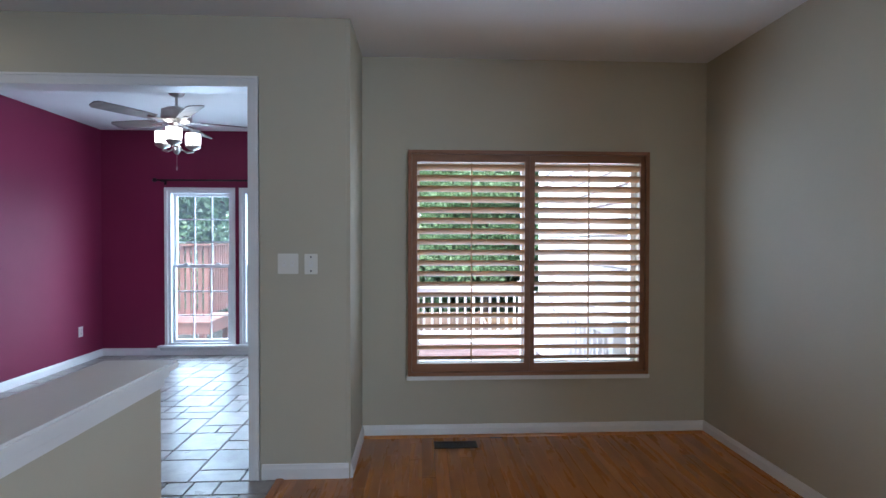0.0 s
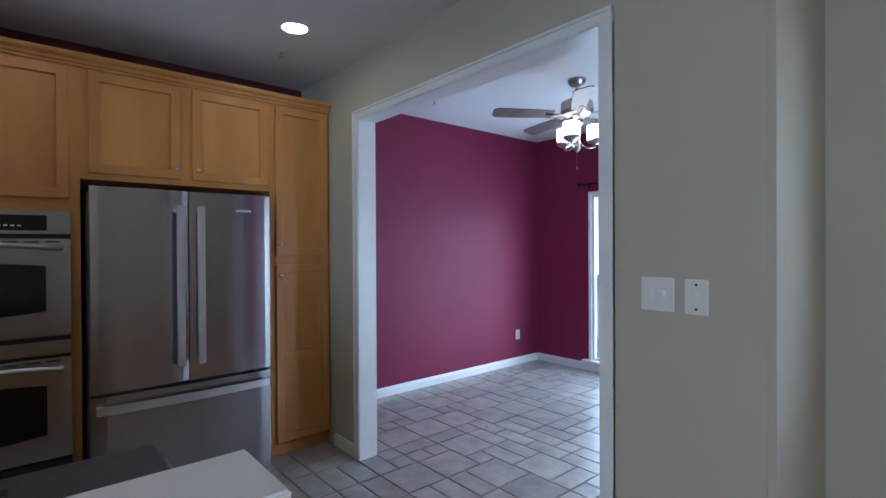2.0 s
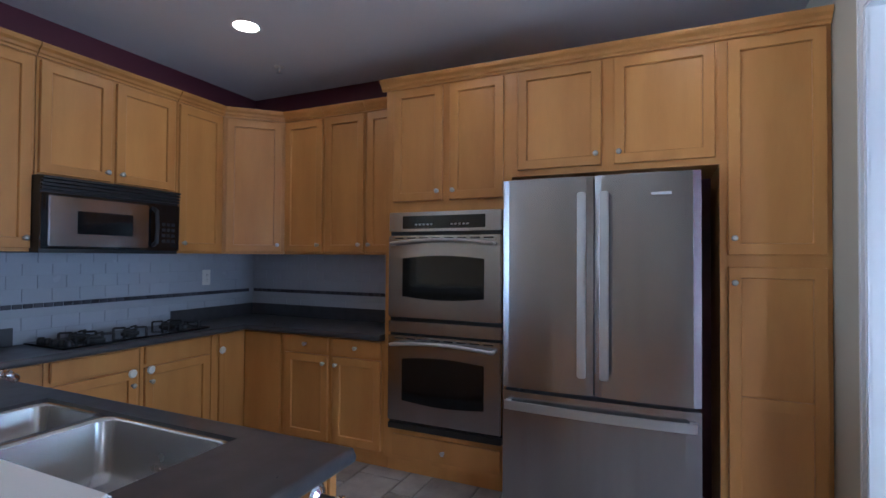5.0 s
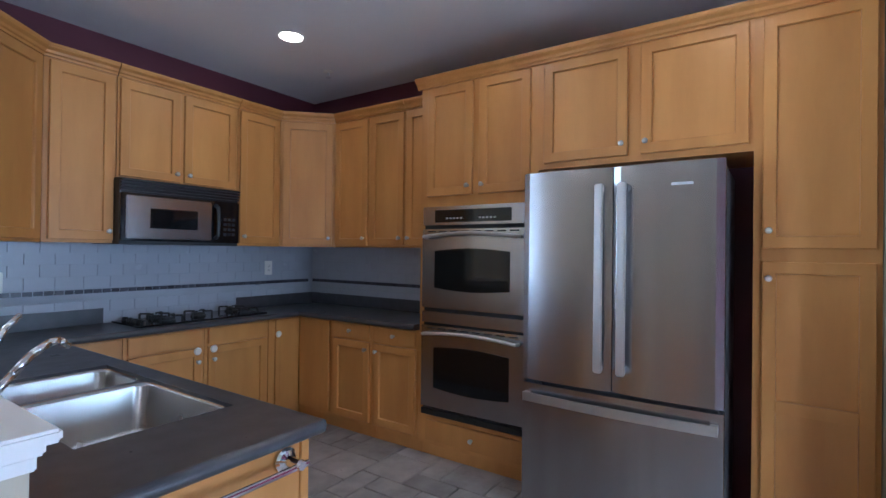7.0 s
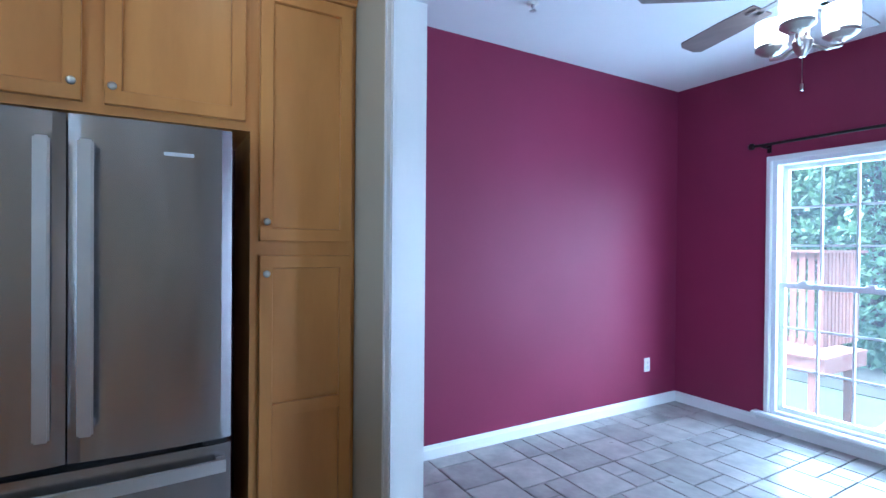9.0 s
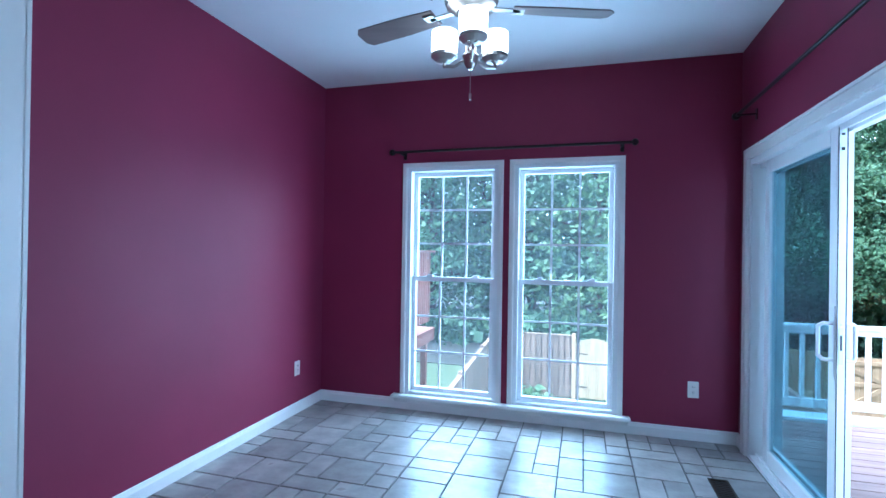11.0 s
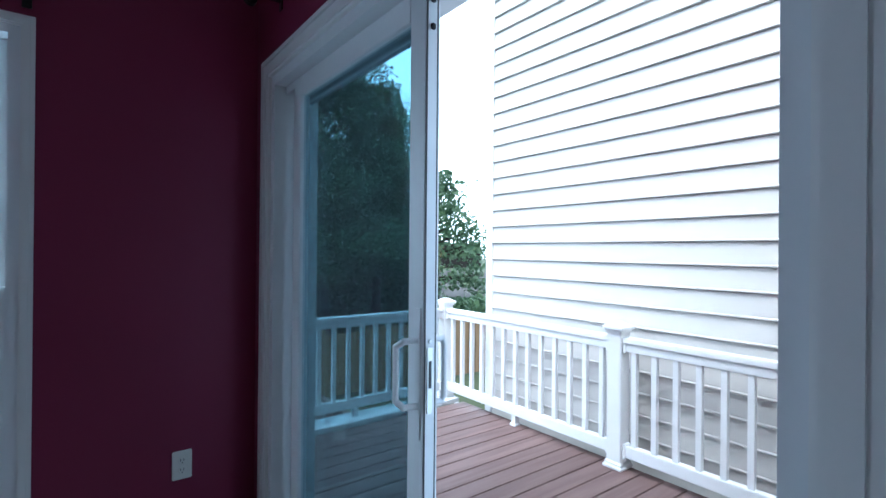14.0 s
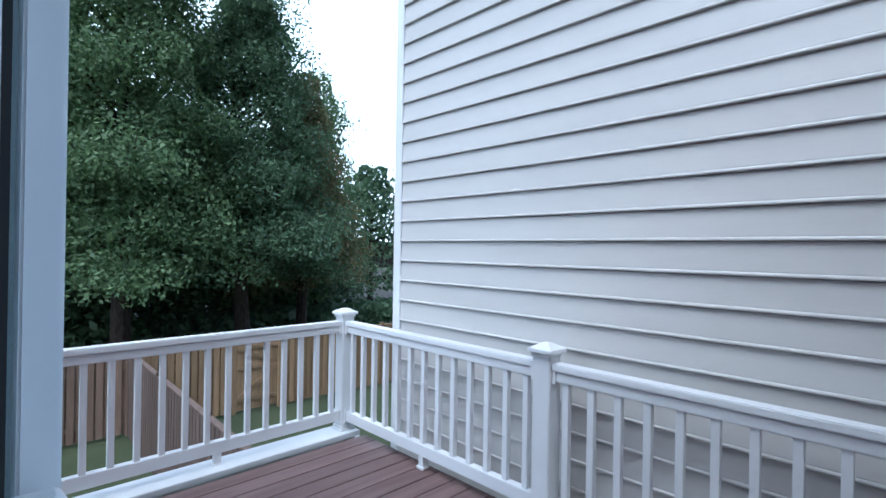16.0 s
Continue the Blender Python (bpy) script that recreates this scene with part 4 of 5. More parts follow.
# ---- fittings on walls and ceilings ----
def wall_plate(name, m, w, h, kind_, label):
    p = thing(name, m, label, name.replace("_", " "))
    part("cover_plate", boxes((-w / 2, -0.007, -h / 2, w / 2, 0.0, h / 2), bev=0.003), PLASTIC, p)
    if kind_ == "outlet":
        for zz in (-0.020, 0.020):
            r = part("receptacle", lathe(bmesh.new(), ((0.0165, 0), (0.0165, 0.003), (0.014, 0.004)), 16, Matrix.Translation((0, -0.006, zz)) @ Matrix.Rotation(radians(90), 4, 'X')), PLASTIC, p)
            part("slots", boxes((-0.007, -0.0115, zz - 0.003, -0.005, -0.009, zz + 0.007), (0.005, -0.0115, zz - 0.003, 0.007, -0.009, zz + 0.007), (-0.002, -0.0115, zz - 0.011, 0.002, -0.009, zz - 0.007)), BLACK, r)
    else:
        for xx in kind_:
            part("toggle", boxes((xx - 0.005, -0.018, -0.004, xx + 0.005, -0.006, 0.014), bev=0.002), PLASTIC, p)
            part("toggle_frame", boxes((xx - 0.010, -0.009, -0.018, xx + 0.010, -0.006, 0.018), bev=0.001), WHITE, p)
    return p


wall_plate("light_switch", pose(-0.304, PY0, 1.297), 0.122, 0.122, (-0.024, 0.024), "white double light switch plate on the beige wall")
sw = wall_plate("dimmer_switch", pose(-0.168, PY0, 1.295), 0.078, 0.122, (0.0,), "white single switch plate with visible screws")
for zz in (-0.042, 0.042):
    part("screw", lathe(bmesh.new(), ((0.005, 0), (0.004, 0.002)), 10, Matrix.Translation((0, -0.007, zz)) @ Matrix.Rotation(radians(90), 4, 'X')), BLACK, sw)
wall_plate("power_outlet", pose(DX0, 6.36, 0.371, 0, 0, 90), 0.075, 0.12, "outlet", "white power outlet low on the plum wall")
wall_plate("power_outlet", pose(DX0, 4.115, 0.353, 0, 0, 90), 0.075, 0.12, "outlet", "white power outlet low on the plum wall")
wall_plate("power_outlet", pose(-0.429, DY, 0.37), 0.075, 0.12, "outlet", "white power outlet beside the window")
wall_plate("power_outlet", pose(-1.01, SY + 0.012, 1.17, 0, 0, 180), 0.075, 0.12, "outlet", "white power outlet on the tiled backsplash")
wall_plate("power_outlet", pose(-2.80, SY + 0.012, 1.22, 0, 0, 180), 0.075, 0.12, "outlet", "white power outlet on the tiled backsplash")

# first two are real downlights; the rest are unseen, added to brighten the rooms
for x, y in ((-2.21, 0.47), (-2.21, 2.915), (-2.21, 1.69), (0.75, -0.2), (1.9, -0.2), (0.75, 1.2), (1.9, 1.2), (0.9, 2.4), (1.3, -2.0), (2.4, -2.8)):
    l = thing("recessed_light", Matrix.Translation((x, y, KC)), "white recessed ceiling downlight, lit; those out of view added as fill", "ceiling light", "recessed lights")
    part("trim_ring", lathe(bmesh.new(), ((0.085, 0), (0.095, -0.004), (0.075, -0.008), (0.068, 0.0)), 28), WHITE, l)
    part("lamp", lathe(bmesh.new(), ((0.07, -0.001), (0.066, -0.006), (0.03, -0.007)), 28), CANM, l)
for x, y, z in ((-2.78, 0.2, KC), (-2.59, 2.99, KC), (-2.9, 4.55, DC)):
    s = thing("fire_sprinkler", Matrix.Translation((x, y, z)), "small white pendent fire sprinkler on the ceiling", "sprinkler", "fire sprinklers")
    part("escutcheon", lathe(bmesh.new(), ((0.036, 0), (0.036, -0.004), (0.018, -0.010)), 20), PLASTIC, s)
    part("sprinkler_head", lathe(bmesh.new(), ((0.010, -0.006), (0.010, -0.02), (0.006, -0.03), (0.006, -0.042), (0.02, -0.044), (0.02, -0.046)), 14), STEELH, s)

# ceiling fan
FX, FY = -1.75, 5.09
fan = thing("ceiling_fan", Matrix.Translation((FX, FY, DC)), "brushed nickel ceiling fan with four blades and lit glass shades", "ceiling fan")
part("canopy", lathe(bmesh.new(), ((0.07, 0), (0.072, -0.02), (0.055, -0.05), (0.02, -0.065)), 28), NICKEL, fan)
part("downrod", cyl(bmesh.new(), (0, 0, -0.06), (0, 0, -0.17), 0.012), NICKEL, fan)
part("motor", lathe(bmesh.new(), ((0.03, -0.15), (0.085, -0.165), (0.125, -0.19), (0.13, -0.26), (0.12, -0.285), (0.07, -0.31), (0.06, -0.33)), 32), NICKEL, fan)
for k in range(5):
    a = radians(20 + 72 * k)
    R = Matrix.Rotation(a, 4, 'Z')
    bm = bmesh.new()
    prism(bm, [(0.20, -0.055), (0.40, -0.068), (0.66, -0.07), (0.69, -0.04), (0.69, 0.04), (0.66, 0.07), (0.40, 0.068), (0.20, 0.055)], -0.004, 0.004)
    bmesh.ops.transform(bm, matrix=R @ Matrix.Translation((0, 0, -0.285)) @ Matrix.Rotation(radians(12), 4, 'X'), verts=bm.verts)
    bl = part("blade", bm, BLADE, fan)
    bm = boxes((0.09, -0.018, -0.293, 0.24, 0.018, -0.286), (0.20, -0.04, -0.293, 0.26, 0.04, -0.286), bev=0.002)
    bmesh.ops.transform(bm, matrix=R, verts=bm.verts)
    part("blade_iron", bm, NICKEL, bl)
part("light_hub", lathe(bmesh.new(), ((0.055, -0.33), (0.05, -0.36), (0.03, -0.38), (0.025, -0.50), (0.04, -0.52), (0.03, -0.56), (0.012, -0.585)), 24), NICKEL, fan)
for k in range(3):
    a = radians(-73 + 120 * k)
    cx, cy = 0.145 * math.cos(a), 0.145 * math.sin(a)
    am = part("lamp_arm", tube(bmesh.new(), [(0.02 * math.cos(a), 0.02 * math.sin(a), -0.53), (0.09 * math.cos(a), 0.09 * math.sin(a), -0.555), (cx, cy, -0.545), (cx, cy, -0.50)], 0.008), NICKEL, fan)
    part("lamp_cup", lathe(bmesh.new(), ((0.012, -0.53), (0.04, -0.52), (0.066, -0.50), (0.066, -0.485)), 20, Matrix.Translation((cx, cy, 0))), NICKEL, am)
    part("shade", lathe(bmesh.new(), ((0.058, -0.487), (0.064, -0.47), (0.066, -0.40), (0.064, -0.375), (0.058, -0.374)), 24, Matrix.Translation((cx, cy, 0))), SHADEM, am, "lit white glass shade")
part("pull_chain", boxes((-0.0015, -0.0015, -0.70, 0.0015, 0.0015, -0.58), (-0.005, -0.005, -0.73, 0.005, 0.005, -0.70)), NICKEL, fan)

def rod(m, w, label):
    r = thing("curtain_rod", m, label, "curtain rod", "curtain rods")
    part("rod", tube(bmesh.new(), [(-w / 2, -0.10, 0), (w / 2, -0.10, 0)], 0.011, 12), DARKBR, r)
    for s in (-1, 1):
        part("finial", lathe(bmesh.new(), ((0.011, 0), (0.024, 0.008), (0.026, 0.03), (0.012, 0.045)), 16, Matrix.Translation((s * w / 2, -0.10, 0)) @ Matrix.Rotation(radians(90 * s), 4, 'Y')), DARKBR, r)
        xx = s * (w / 2 - 0.06)
        part("bracket", boxes((xx - 0.008, -0.10, -0.018, xx + 0.008, 0, -0.008), (xx - 0.014, -0.006, -0.05, xx + 0.014, 0, 0.02), (xx - 0.006, -0.116, -0.02, xx + 0.006, -0.084, -0.008)), DARKBR, r)


rod(pose(-1.82, DY, 2.185), 1.88, "thin dark metal curtain rod above two windows")
rod(pose(DX1, 5.45, 2.30, 0, 0, -90), 2.1, "thin dark metal curtain rod above the patio door")

def register(m, w, d, label):
    v = thing("floor_vent", m, label, "floor vent", "floor vents")
    part("vent_frame", boxes((-w / 2, -d / 2, 0, w / 2, -d / 2 + 0.015, 0.006), (-w / 2, d / 2 - 0.015, 0, w / 2, d / 2, 0.006), (-w / 2, -d / 2, 0, -w / 2 + 0.015, d / 2, 0.006), (w / 2 - 0.015, -d / 2, 0, w / 2, d / 2, 0.006)), VENTM, v)
    for k in range(12):
        xx = -w / 2 + 0.02 + (w - 0.04) * k / 11
        part("slat", boxes((xx - 0.004, -d / 2 + 0.015, 0.0, xx + 0.004, d / 2 - 0.015, 0.004)), VENTM, v)
    part("duct", boxes((-w / 2 + 0.012, -d / 2 + 0.012, 0.0005, w / 2 - 0.012, d / 2 - 0.012, 0.0012)), BLACK, v)


register(Matrix.Translation((0.735, 3.885, 0.002)), 0.30, 0.11, "dark bronze slotted floor register in the oak floor")
register(Matrix.Translation((-0.42, 5.95, 0.002)) @ Matrix.Rotation(radians(90), 4, 'Z'), 0.30, 0.11, "dark bronze slotted floor register in the tile floor")

# ---- outside: deck, neighbouring house, yard ----
GZ = -2.9
DZ = -0.155
solid("ground", boxes((-400, -300, GZ - 0.5, 400, 600, GZ)), GRASS, "mown lawn seen below the deck", "ground", "structure")
solid("ground_wood", boxes((-60, 20.5, GZ, 60, 90, GZ + 0.03)), EARTH, "earth under the trees, coloured dark for their shade", "ground", "structure")
# last two boxes: unseen roof slab that keeps sky light off the ceilings
solid("wall_outer_house", boxes((-4.0, DY + 0.151, GZ, 0.06, DY + 0.17, -0.02), (0.061, PY1, GZ, 0.08, DY + 0.17, 0.0), (DX0 - 0.3, -4.4, DC + 0.14, 0.2, DY + 0.3, DC + 0.3), (0.2, -4.4, DC + 0.14, 3.7, NY + 0.25, DC + 0.3)), SIDING, "pale vinyl siding on the outer house wall, with an unseen roof slab", "wall", "structure")
dk = thing("deck_frame", Matrix.Translation((1.13, 6.15, GZ)), "raised deck frame with white posts", "deck", kind="structure")
part("rim", boxes((-1.04, -1.94, -GZ + DZ - 0.24, 1.04, -1.90, -GZ + DZ - 0.025), (-1.04, 2.12, -GZ + DZ - 0.24, 1.04, 2.16, -GZ + DZ - 0.025), (1.0, -1.90, -GZ + DZ - 0.24, 1.04, 2.12, -GZ + DZ - 0.025)), VINYL, dk)
for xx, yy in ((0.9, 1.9), (-0.8, 1.9), (0.9, 0.2)):
    part("post", boxes((xx - 0.06, yy - 0.06, 0, xx + 0.06, yy + 0.06, -GZ + DZ - 0.24)), VINYL, dk)

part("edge_trim", boxes((-1.045, 1.965, -GZ + DZ - 0.03, 1.06, 2.19, -GZ + DZ + 0.010), bev=0.004), VINYL, dk)
PX = 2.115
POSTM = [mesh_of("post", boxes((-0.052, -0.052, 0, 0.052, 0.052, 0.915), bev=0.004), VINYL)]
bm = boxes((-0.072, -0.072, 0.0, 0.072, 0.072, 0.022), (-0.062, -0.062, 0.022, 0.062, 0.062, 0.045), bev=0.005)
SKIRT = mesh_of("post_skirt", bm, VINYL)
bm = boxes((-0.075, -0.075, 0.920, 0.075, 0.075, 0.943), (-0.062, -0.062, 0.903, 0.062, 0.062, 0.920), bev=0.004)
lathe(bm, ((0.098, 0.943), (0.03, 0.968), (0.01, 0.971)), 4, Matrix.Rotation(radians(45), 4, 'Z'))
PCAP = mesh_of("post_cap", bm, VINYL)
for x, y in ((PX, 8.24), (PX, 6.345), (PX, 4.45), (0.16, 8.24)):
    p = thing("railing_post", Matrix.Translation((x, y, DZ)), "white vinyl railing post with a pyramid cap", "railing post", "deck railing posts")
    share("post_sleeve", POSTM[0], p, (0, 0, 0))
    share("post_skirt", SKIRT, p, (0, 0, 0))
    share("post_cap", PCAP, p, (0, 0, 0))
BAL = mesh_of("baluster", boxes((-0.017, -0.017, 0, 0.017, 0.017, 0.66), bev=0.002), VINYL)


def railing(a, b, n):
    a, b = Vector((*a, DZ)), Vector((*b, DZ))
    d = b - a
    r = thing("railing", Matrix.Translation(a) @ Matrix.Rotation(math.atan2(d.y, d.x), 4, 'Z'), "white vinyl deck railing with square balusters", "railing", "deck railings")
    w = d.length
    e = 0.054
    part("top_rail", boxes((e, -0.038, 0.835, w - e, 0.038, 0.872), (e, -0.026, 0.780, w - e, 0.026, 0.835), bev=0.005), VINYL, r)
    part("bottom_rail", boxes((e, -0.026, 0.085, w - e, 0.026, 0.165), bev=0.004), VINYL, r)
    for u in (0.0, 1.0):
        x = e + (w - 2 * e - 0.02) * u
        for z0, z1 in ((0.770, 0.845), (0.075, 0.172)):
            part("rail_bracket", boxes((x, -0.034, z0, x + 0.02, 0.034, z1), bev=0.002), VINYL, r)
    part("foot_block", boxes((w / 2 - 0.022, -0.022, 0, w / 2 + 0.022, 0.022, 0.085), (w / 2 - 0.032, -0.032, 0, w / 2 + 0.032, 0.032, 0.018), bev=0.002), VINYL, r)
    for k in range(n):
        share("baluster", BAL, r, (e + (w - 2 * e) * (k + 0.5) / n, 0, 0.14))


railing((PX, 8.24), (PX, 6.345), 13)
railing((PX, 6.345), (PX, 4.45), 13)
railing((0.16, 8.24), (PX, 8.24), 14)

# neighbouring house wall with lap siding
NX, NE = 2.30, 7.78
nb = thing("neighbour_house", Matrix.Translation((NX, NE, GZ)), "pale grey vinyl-sided neighbouring house", "house")
part("wall", boxes((0.012, -3.56, 0, 8, 0, 9.2)), SIDING, nb)
part("corner_post", boxes((-0.012, -0.01, 0, 0.07, 0.075, 9.2), (0.06, 0.0, 0, 0.16, 0.012, 9.2), bev=0.004), VINYL, nb)
ROOFP = bmesh.new()
prism(ROOFP, [(-0.35, -3.7), (8.4, -3.7), (8.4, 0.4), (-0.35, 0.4)], 9.2, 9.4)
part("roof", ROOFP, ROOFM, nb)
part("gutter", sweep(bmesh.new(), ((0, 0), (0.10, 0), (0.12, 0.05), (0.12, 0.11), (0, 0.11)), (-0.35, -3.7, 9.15), (-0.35, 0.4, 9.15), (-1, 0)), VINYL, nb)
part("downspout", boxes((-0.07, -3.35, 0.1, 0.0, -3.27, 9.2), bev=0.006), VINYL, nb)
part("downspout_strap", boxes((-0.076, -3.37, 4.95, 0.002, -3.25, 4.98), (-0.076, -3.37, 5.05, 0.002, -3.25, 5.08)), VINYL, nb)
EXPO = 0.149
sp = bmesh.new()
prof = ((0.012, 0.0), (-0.010, 0.0), (-0.0145, 0.003), (-0.0150, 0.009), (-0.0125, 0.014), (-0.0075, 0.017), (-0.0080, 0.022), (0.004, EXPO - 0.005), (0.012, EXPO - 0.001))
A = [sp.verts.new((x, -3.26, z)) for x, z in prof]
B = [sp.verts.new((x, -0.012, z)) for x, z in prof]
for i in range(len(prof)):
    sp.faces.new((A[i], A[(i + 1) % len(prof)], B[(i + 1) % len(prof)], B[i]))
sp.faces.new(A[::-1])
sp.faces.new(B)
LAP = mesh_of("siding_board", sp, SIDING)
wall_ob = nb.children[0]
for k in range(int(9.2 / EXPO)):
    share("siding_board", LAP, wall_ob, (0, 0, k * EXPO + 0.077))

# fences
EDGE = mesh_of("edging_stone", boxes((-0.05, -0.115, 0, 0.05, 0.115, 0.10), bev=0.012), GROUT)
PICK = mesh_of("fence_board", boxes((-0.065, -0.009, 0, 0.065, 0.009, 1.78), bev=0.0), CEDAR)
PICKB = mesh_of("fence_board", boxes((-0.065, -0.009, 0, 0.065, 0.009, 1.78)), HONEY)
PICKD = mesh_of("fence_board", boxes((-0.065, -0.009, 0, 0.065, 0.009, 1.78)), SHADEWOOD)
PICKR = mesh_of("screen_board", boxes((-0.055, -0.011, 0, 0.055, 0.011, 1.78)), REDWOOD)


def fence(a, b, label, me=PICK, gap=0.165, both=True, rise=(0, 0)):
    a, b = Vector((*a, GZ)), Vector((*b, GZ))
    d = b - a
    f = thing("fence", Matrix.Translation(a) @ Matrix.Rotation(math.atan2(d.y, d.x), 4, 'Z'), label, "fence", "yard fences")
    w = d.length
    k, x = 0, 0.08
    while x < w - 0.05:
        o = share("fence_board", me, f, (x, -0.03 if (k % 2 or not both) else 0.03, 0.06))
        o.scale = (1, 1, 1 + 0.012 * math.sin(k * 1.7))
        x += gap / 2 if both else gap
        k += 1
    part("rails", boxes((0, -0.02, 0.30, w, 0.02, 0.39), (0, -0.02, 1.45, w, 0.02, 1.54), (0, -0.045, 1.84, w, 0.045, 1.87)), me.materials[0], f)
    n = max(2, int(w / 2.4) + 1)
    for i in range(n):
        xx = w * i / (n - 1)
        part("fence_post", boxes((xx - 0.045, -0.045, 0, xx + 0.045, 0.045, 1.93), bev=0.006), me.materials[0], f)


fence((-3.75, 17.6), (-1.42, 17.5), "weathered cedar board-on-board fence")
fence((-0.28, 17.5), (2.55, 17.4), "weathered cedar board-on-board fence")
fence((2.55, 17.4), (4.78, 17.2), "honey brown board-on-board fence of the next yard", PICKB)
fence((5.92, 17.1), (12.5, 16.9), "honey brown board-on-board fence of the next yard", PICKB)
fence((-3.75, 17.6), (-3.32, 9.2), "weathered cedar boundary fence across the lawn")
# boards take the darkened colour in place of real shade
fence((2.25, 9.2), (2.55, 17.4), "weathered boundary fence across the lawn, darkened as if in shade", PICKD)
gt = thing("garden_gate", Matrix.Translation((-0.85, 17.5, GZ)), "new pine garden gate with an arched top", "gate")
for k in range(8):
    x = -0.46 + 0.131 * k
    h = 1.62 + 0.18 * math.cos((k - 3.5) / 3.5 * 1.2)
    part("gate_board", boxes((x - 0.063, -0.012, 0.08, x + 0.063, 0.012, h)), PINEW, gt)
part("brace", boxes((-0.52, 0.012, 0.35, 0.52, 0.045, 0.44), (-0.52, 0.012, 1.3, 0.52, 0.045, 1.39)), PINEW, gt)
for xx in (-0.58, 0.58):
    part("gate_post", boxes((xx - 0.055, -0.055, 0, xx + 0.055, 0.055, 1.92), bev=0.008), PINEW, gt)
for zz in (0.4, 1.35):
    part("hinge", boxes((-0.56, -0.022, zz - 0.015, -0.2, -0.012, zz + 0.015)), IRON, gt)
part("latch", boxes((0.42, -0.03, 1.0, 0.5, -0.012, 1.05)), IRON, gt)

bg = thing("garden_gate", Matrix.Translation((5.35, 17.15, GZ)), "honey brown board gate with a Z brace, closed", "gate")
for k in range(8):
    x = -0.46 + 0.131 * k
    part("gate_board", boxes((x - 0.063, 0.0, 0.08, x + 0.063, 0.022, 1.80)), HONEY, bg)
for zz in (0.30, 1.10, 1.62):
    part("gate_rail", boxes((-0.52, -0.035, zz, 0.52, 0.0, zz + 0.09)), HONEY, bg)
for z0, z1 in ((0.39, 1.10), (1.62, 1.19)):
    bm = boxes((-0.60, -0.033, -0.045, 0.60, -0.002, 0.045))
    bmesh.ops.transform(bm, matrix=Matrix.Translation((0, 0, (z0 + z1) / 2)) @ Matrix.Rotation(-math.atan2(z1 - z0, 1.0), 4, 'Y'), verts=bm.verts)
    part("diagonal_brace", bm, HONEY, bg)

# mulch bed with a low shrub in the corner of the lawn
bed = thing("flower_bed", Matrix.Translation((-2.2, 15.9, GZ)), "dark mulch bed with a stone edge and low shrub", "flower bed")
part("mulch", lathe(bmesh.new(), ((1.35, 0.0), (1.30, 0.06), (0.9, 0.10), (0.3, 0.12)), 28), MULCH, bed)
for k in range(34):
    a = radians(360 / 34 * k)
    share("edging_stone", EDGE, bed, (1.38 * math.cos(a), 1.38 * math.sin(a), 0), (0, 0, a), (1, 1, 1 + 0.2 * math.sin(k * 2.3)))
rng = np.random.default_rng(11)
n = 420
P = rng.normal(0, 1, (n, 3)) * np.array([0.20, 0.18, 0.11]) + np.array([-0.3, 0.3, 0.33])
U = rng.normal(0, 0.05, (n, 3))
V = np.cross(U, rng.normal(0, 1, (n, 3))) * 0.5
me = bpy.data.meshes.new("shrub")
me.from_pydata(np.stack([P - U, P + V, P + U, P - V], 1).reshape(-1, 3).tolist(), [], np.arange(4 * n).reshape(-1, 4).tolist())
me.materials.append(LEAF)
new("shrub", me).parent = bed

# neighbour's raised deck with a boarded rail
nd = thing("neighbour_deck", Matrix.Translation((-6.4, 13.5, GZ)), "neighbouring raised deck with red-stained boarded railing", "deck")
for k in range(20):
    share("screen_board", PICKR, nd, (-1.6 + k * 0.152, 0, 2.42), (0, 0, 0), (1, 1, 1.01))
for k in range(10):
    share("screen_board", PICKR, nd, (1.33, 0.1 + k * 0.152, 2.42), (0, 0, radians(90)), (1, 1, 1.01))
part("screen_cap", boxes((-1.8, -0.09, 4.22, 1.42, 0.07, 4.27)), REDWOOD, nd)
part("screen_cap", boxes((1.25, 0.07, 4.22, 1.42, 1.7, 4.27)), REDWOOD, nd)
for z in (2.45, 4.10):
    part("screen_rail", boxes((-1.7, 0.012, z, 1.30, 0.05, z + 0.09)), REDWOOD, nd)
part("deck_floor", boxes((-1.8, -0.16, 2.20, 1.44, 1.7, 2.24)), REDWOOD, nd)
part("rim_joist", boxes((-1.8, -0.12, 1.92, 1.42, -0.08, 2.20)), REDWOOD, nd)
part("rim_joist", boxes((1.38, -0.08, 1.92, 1.42, 1.7, 2.20)), REDWOOD, nd)
for xx, yy in ((-1.6, 0), (1.2, 0), (1.2, 1.5)):
    part("deck_post", boxes((xx - 0.07, yy - 0.07, 0, xx + 0.07, yy + 0.07, 2.20)), REDWOOD, nd)

# trees
rng = np.random.default_rng(7)


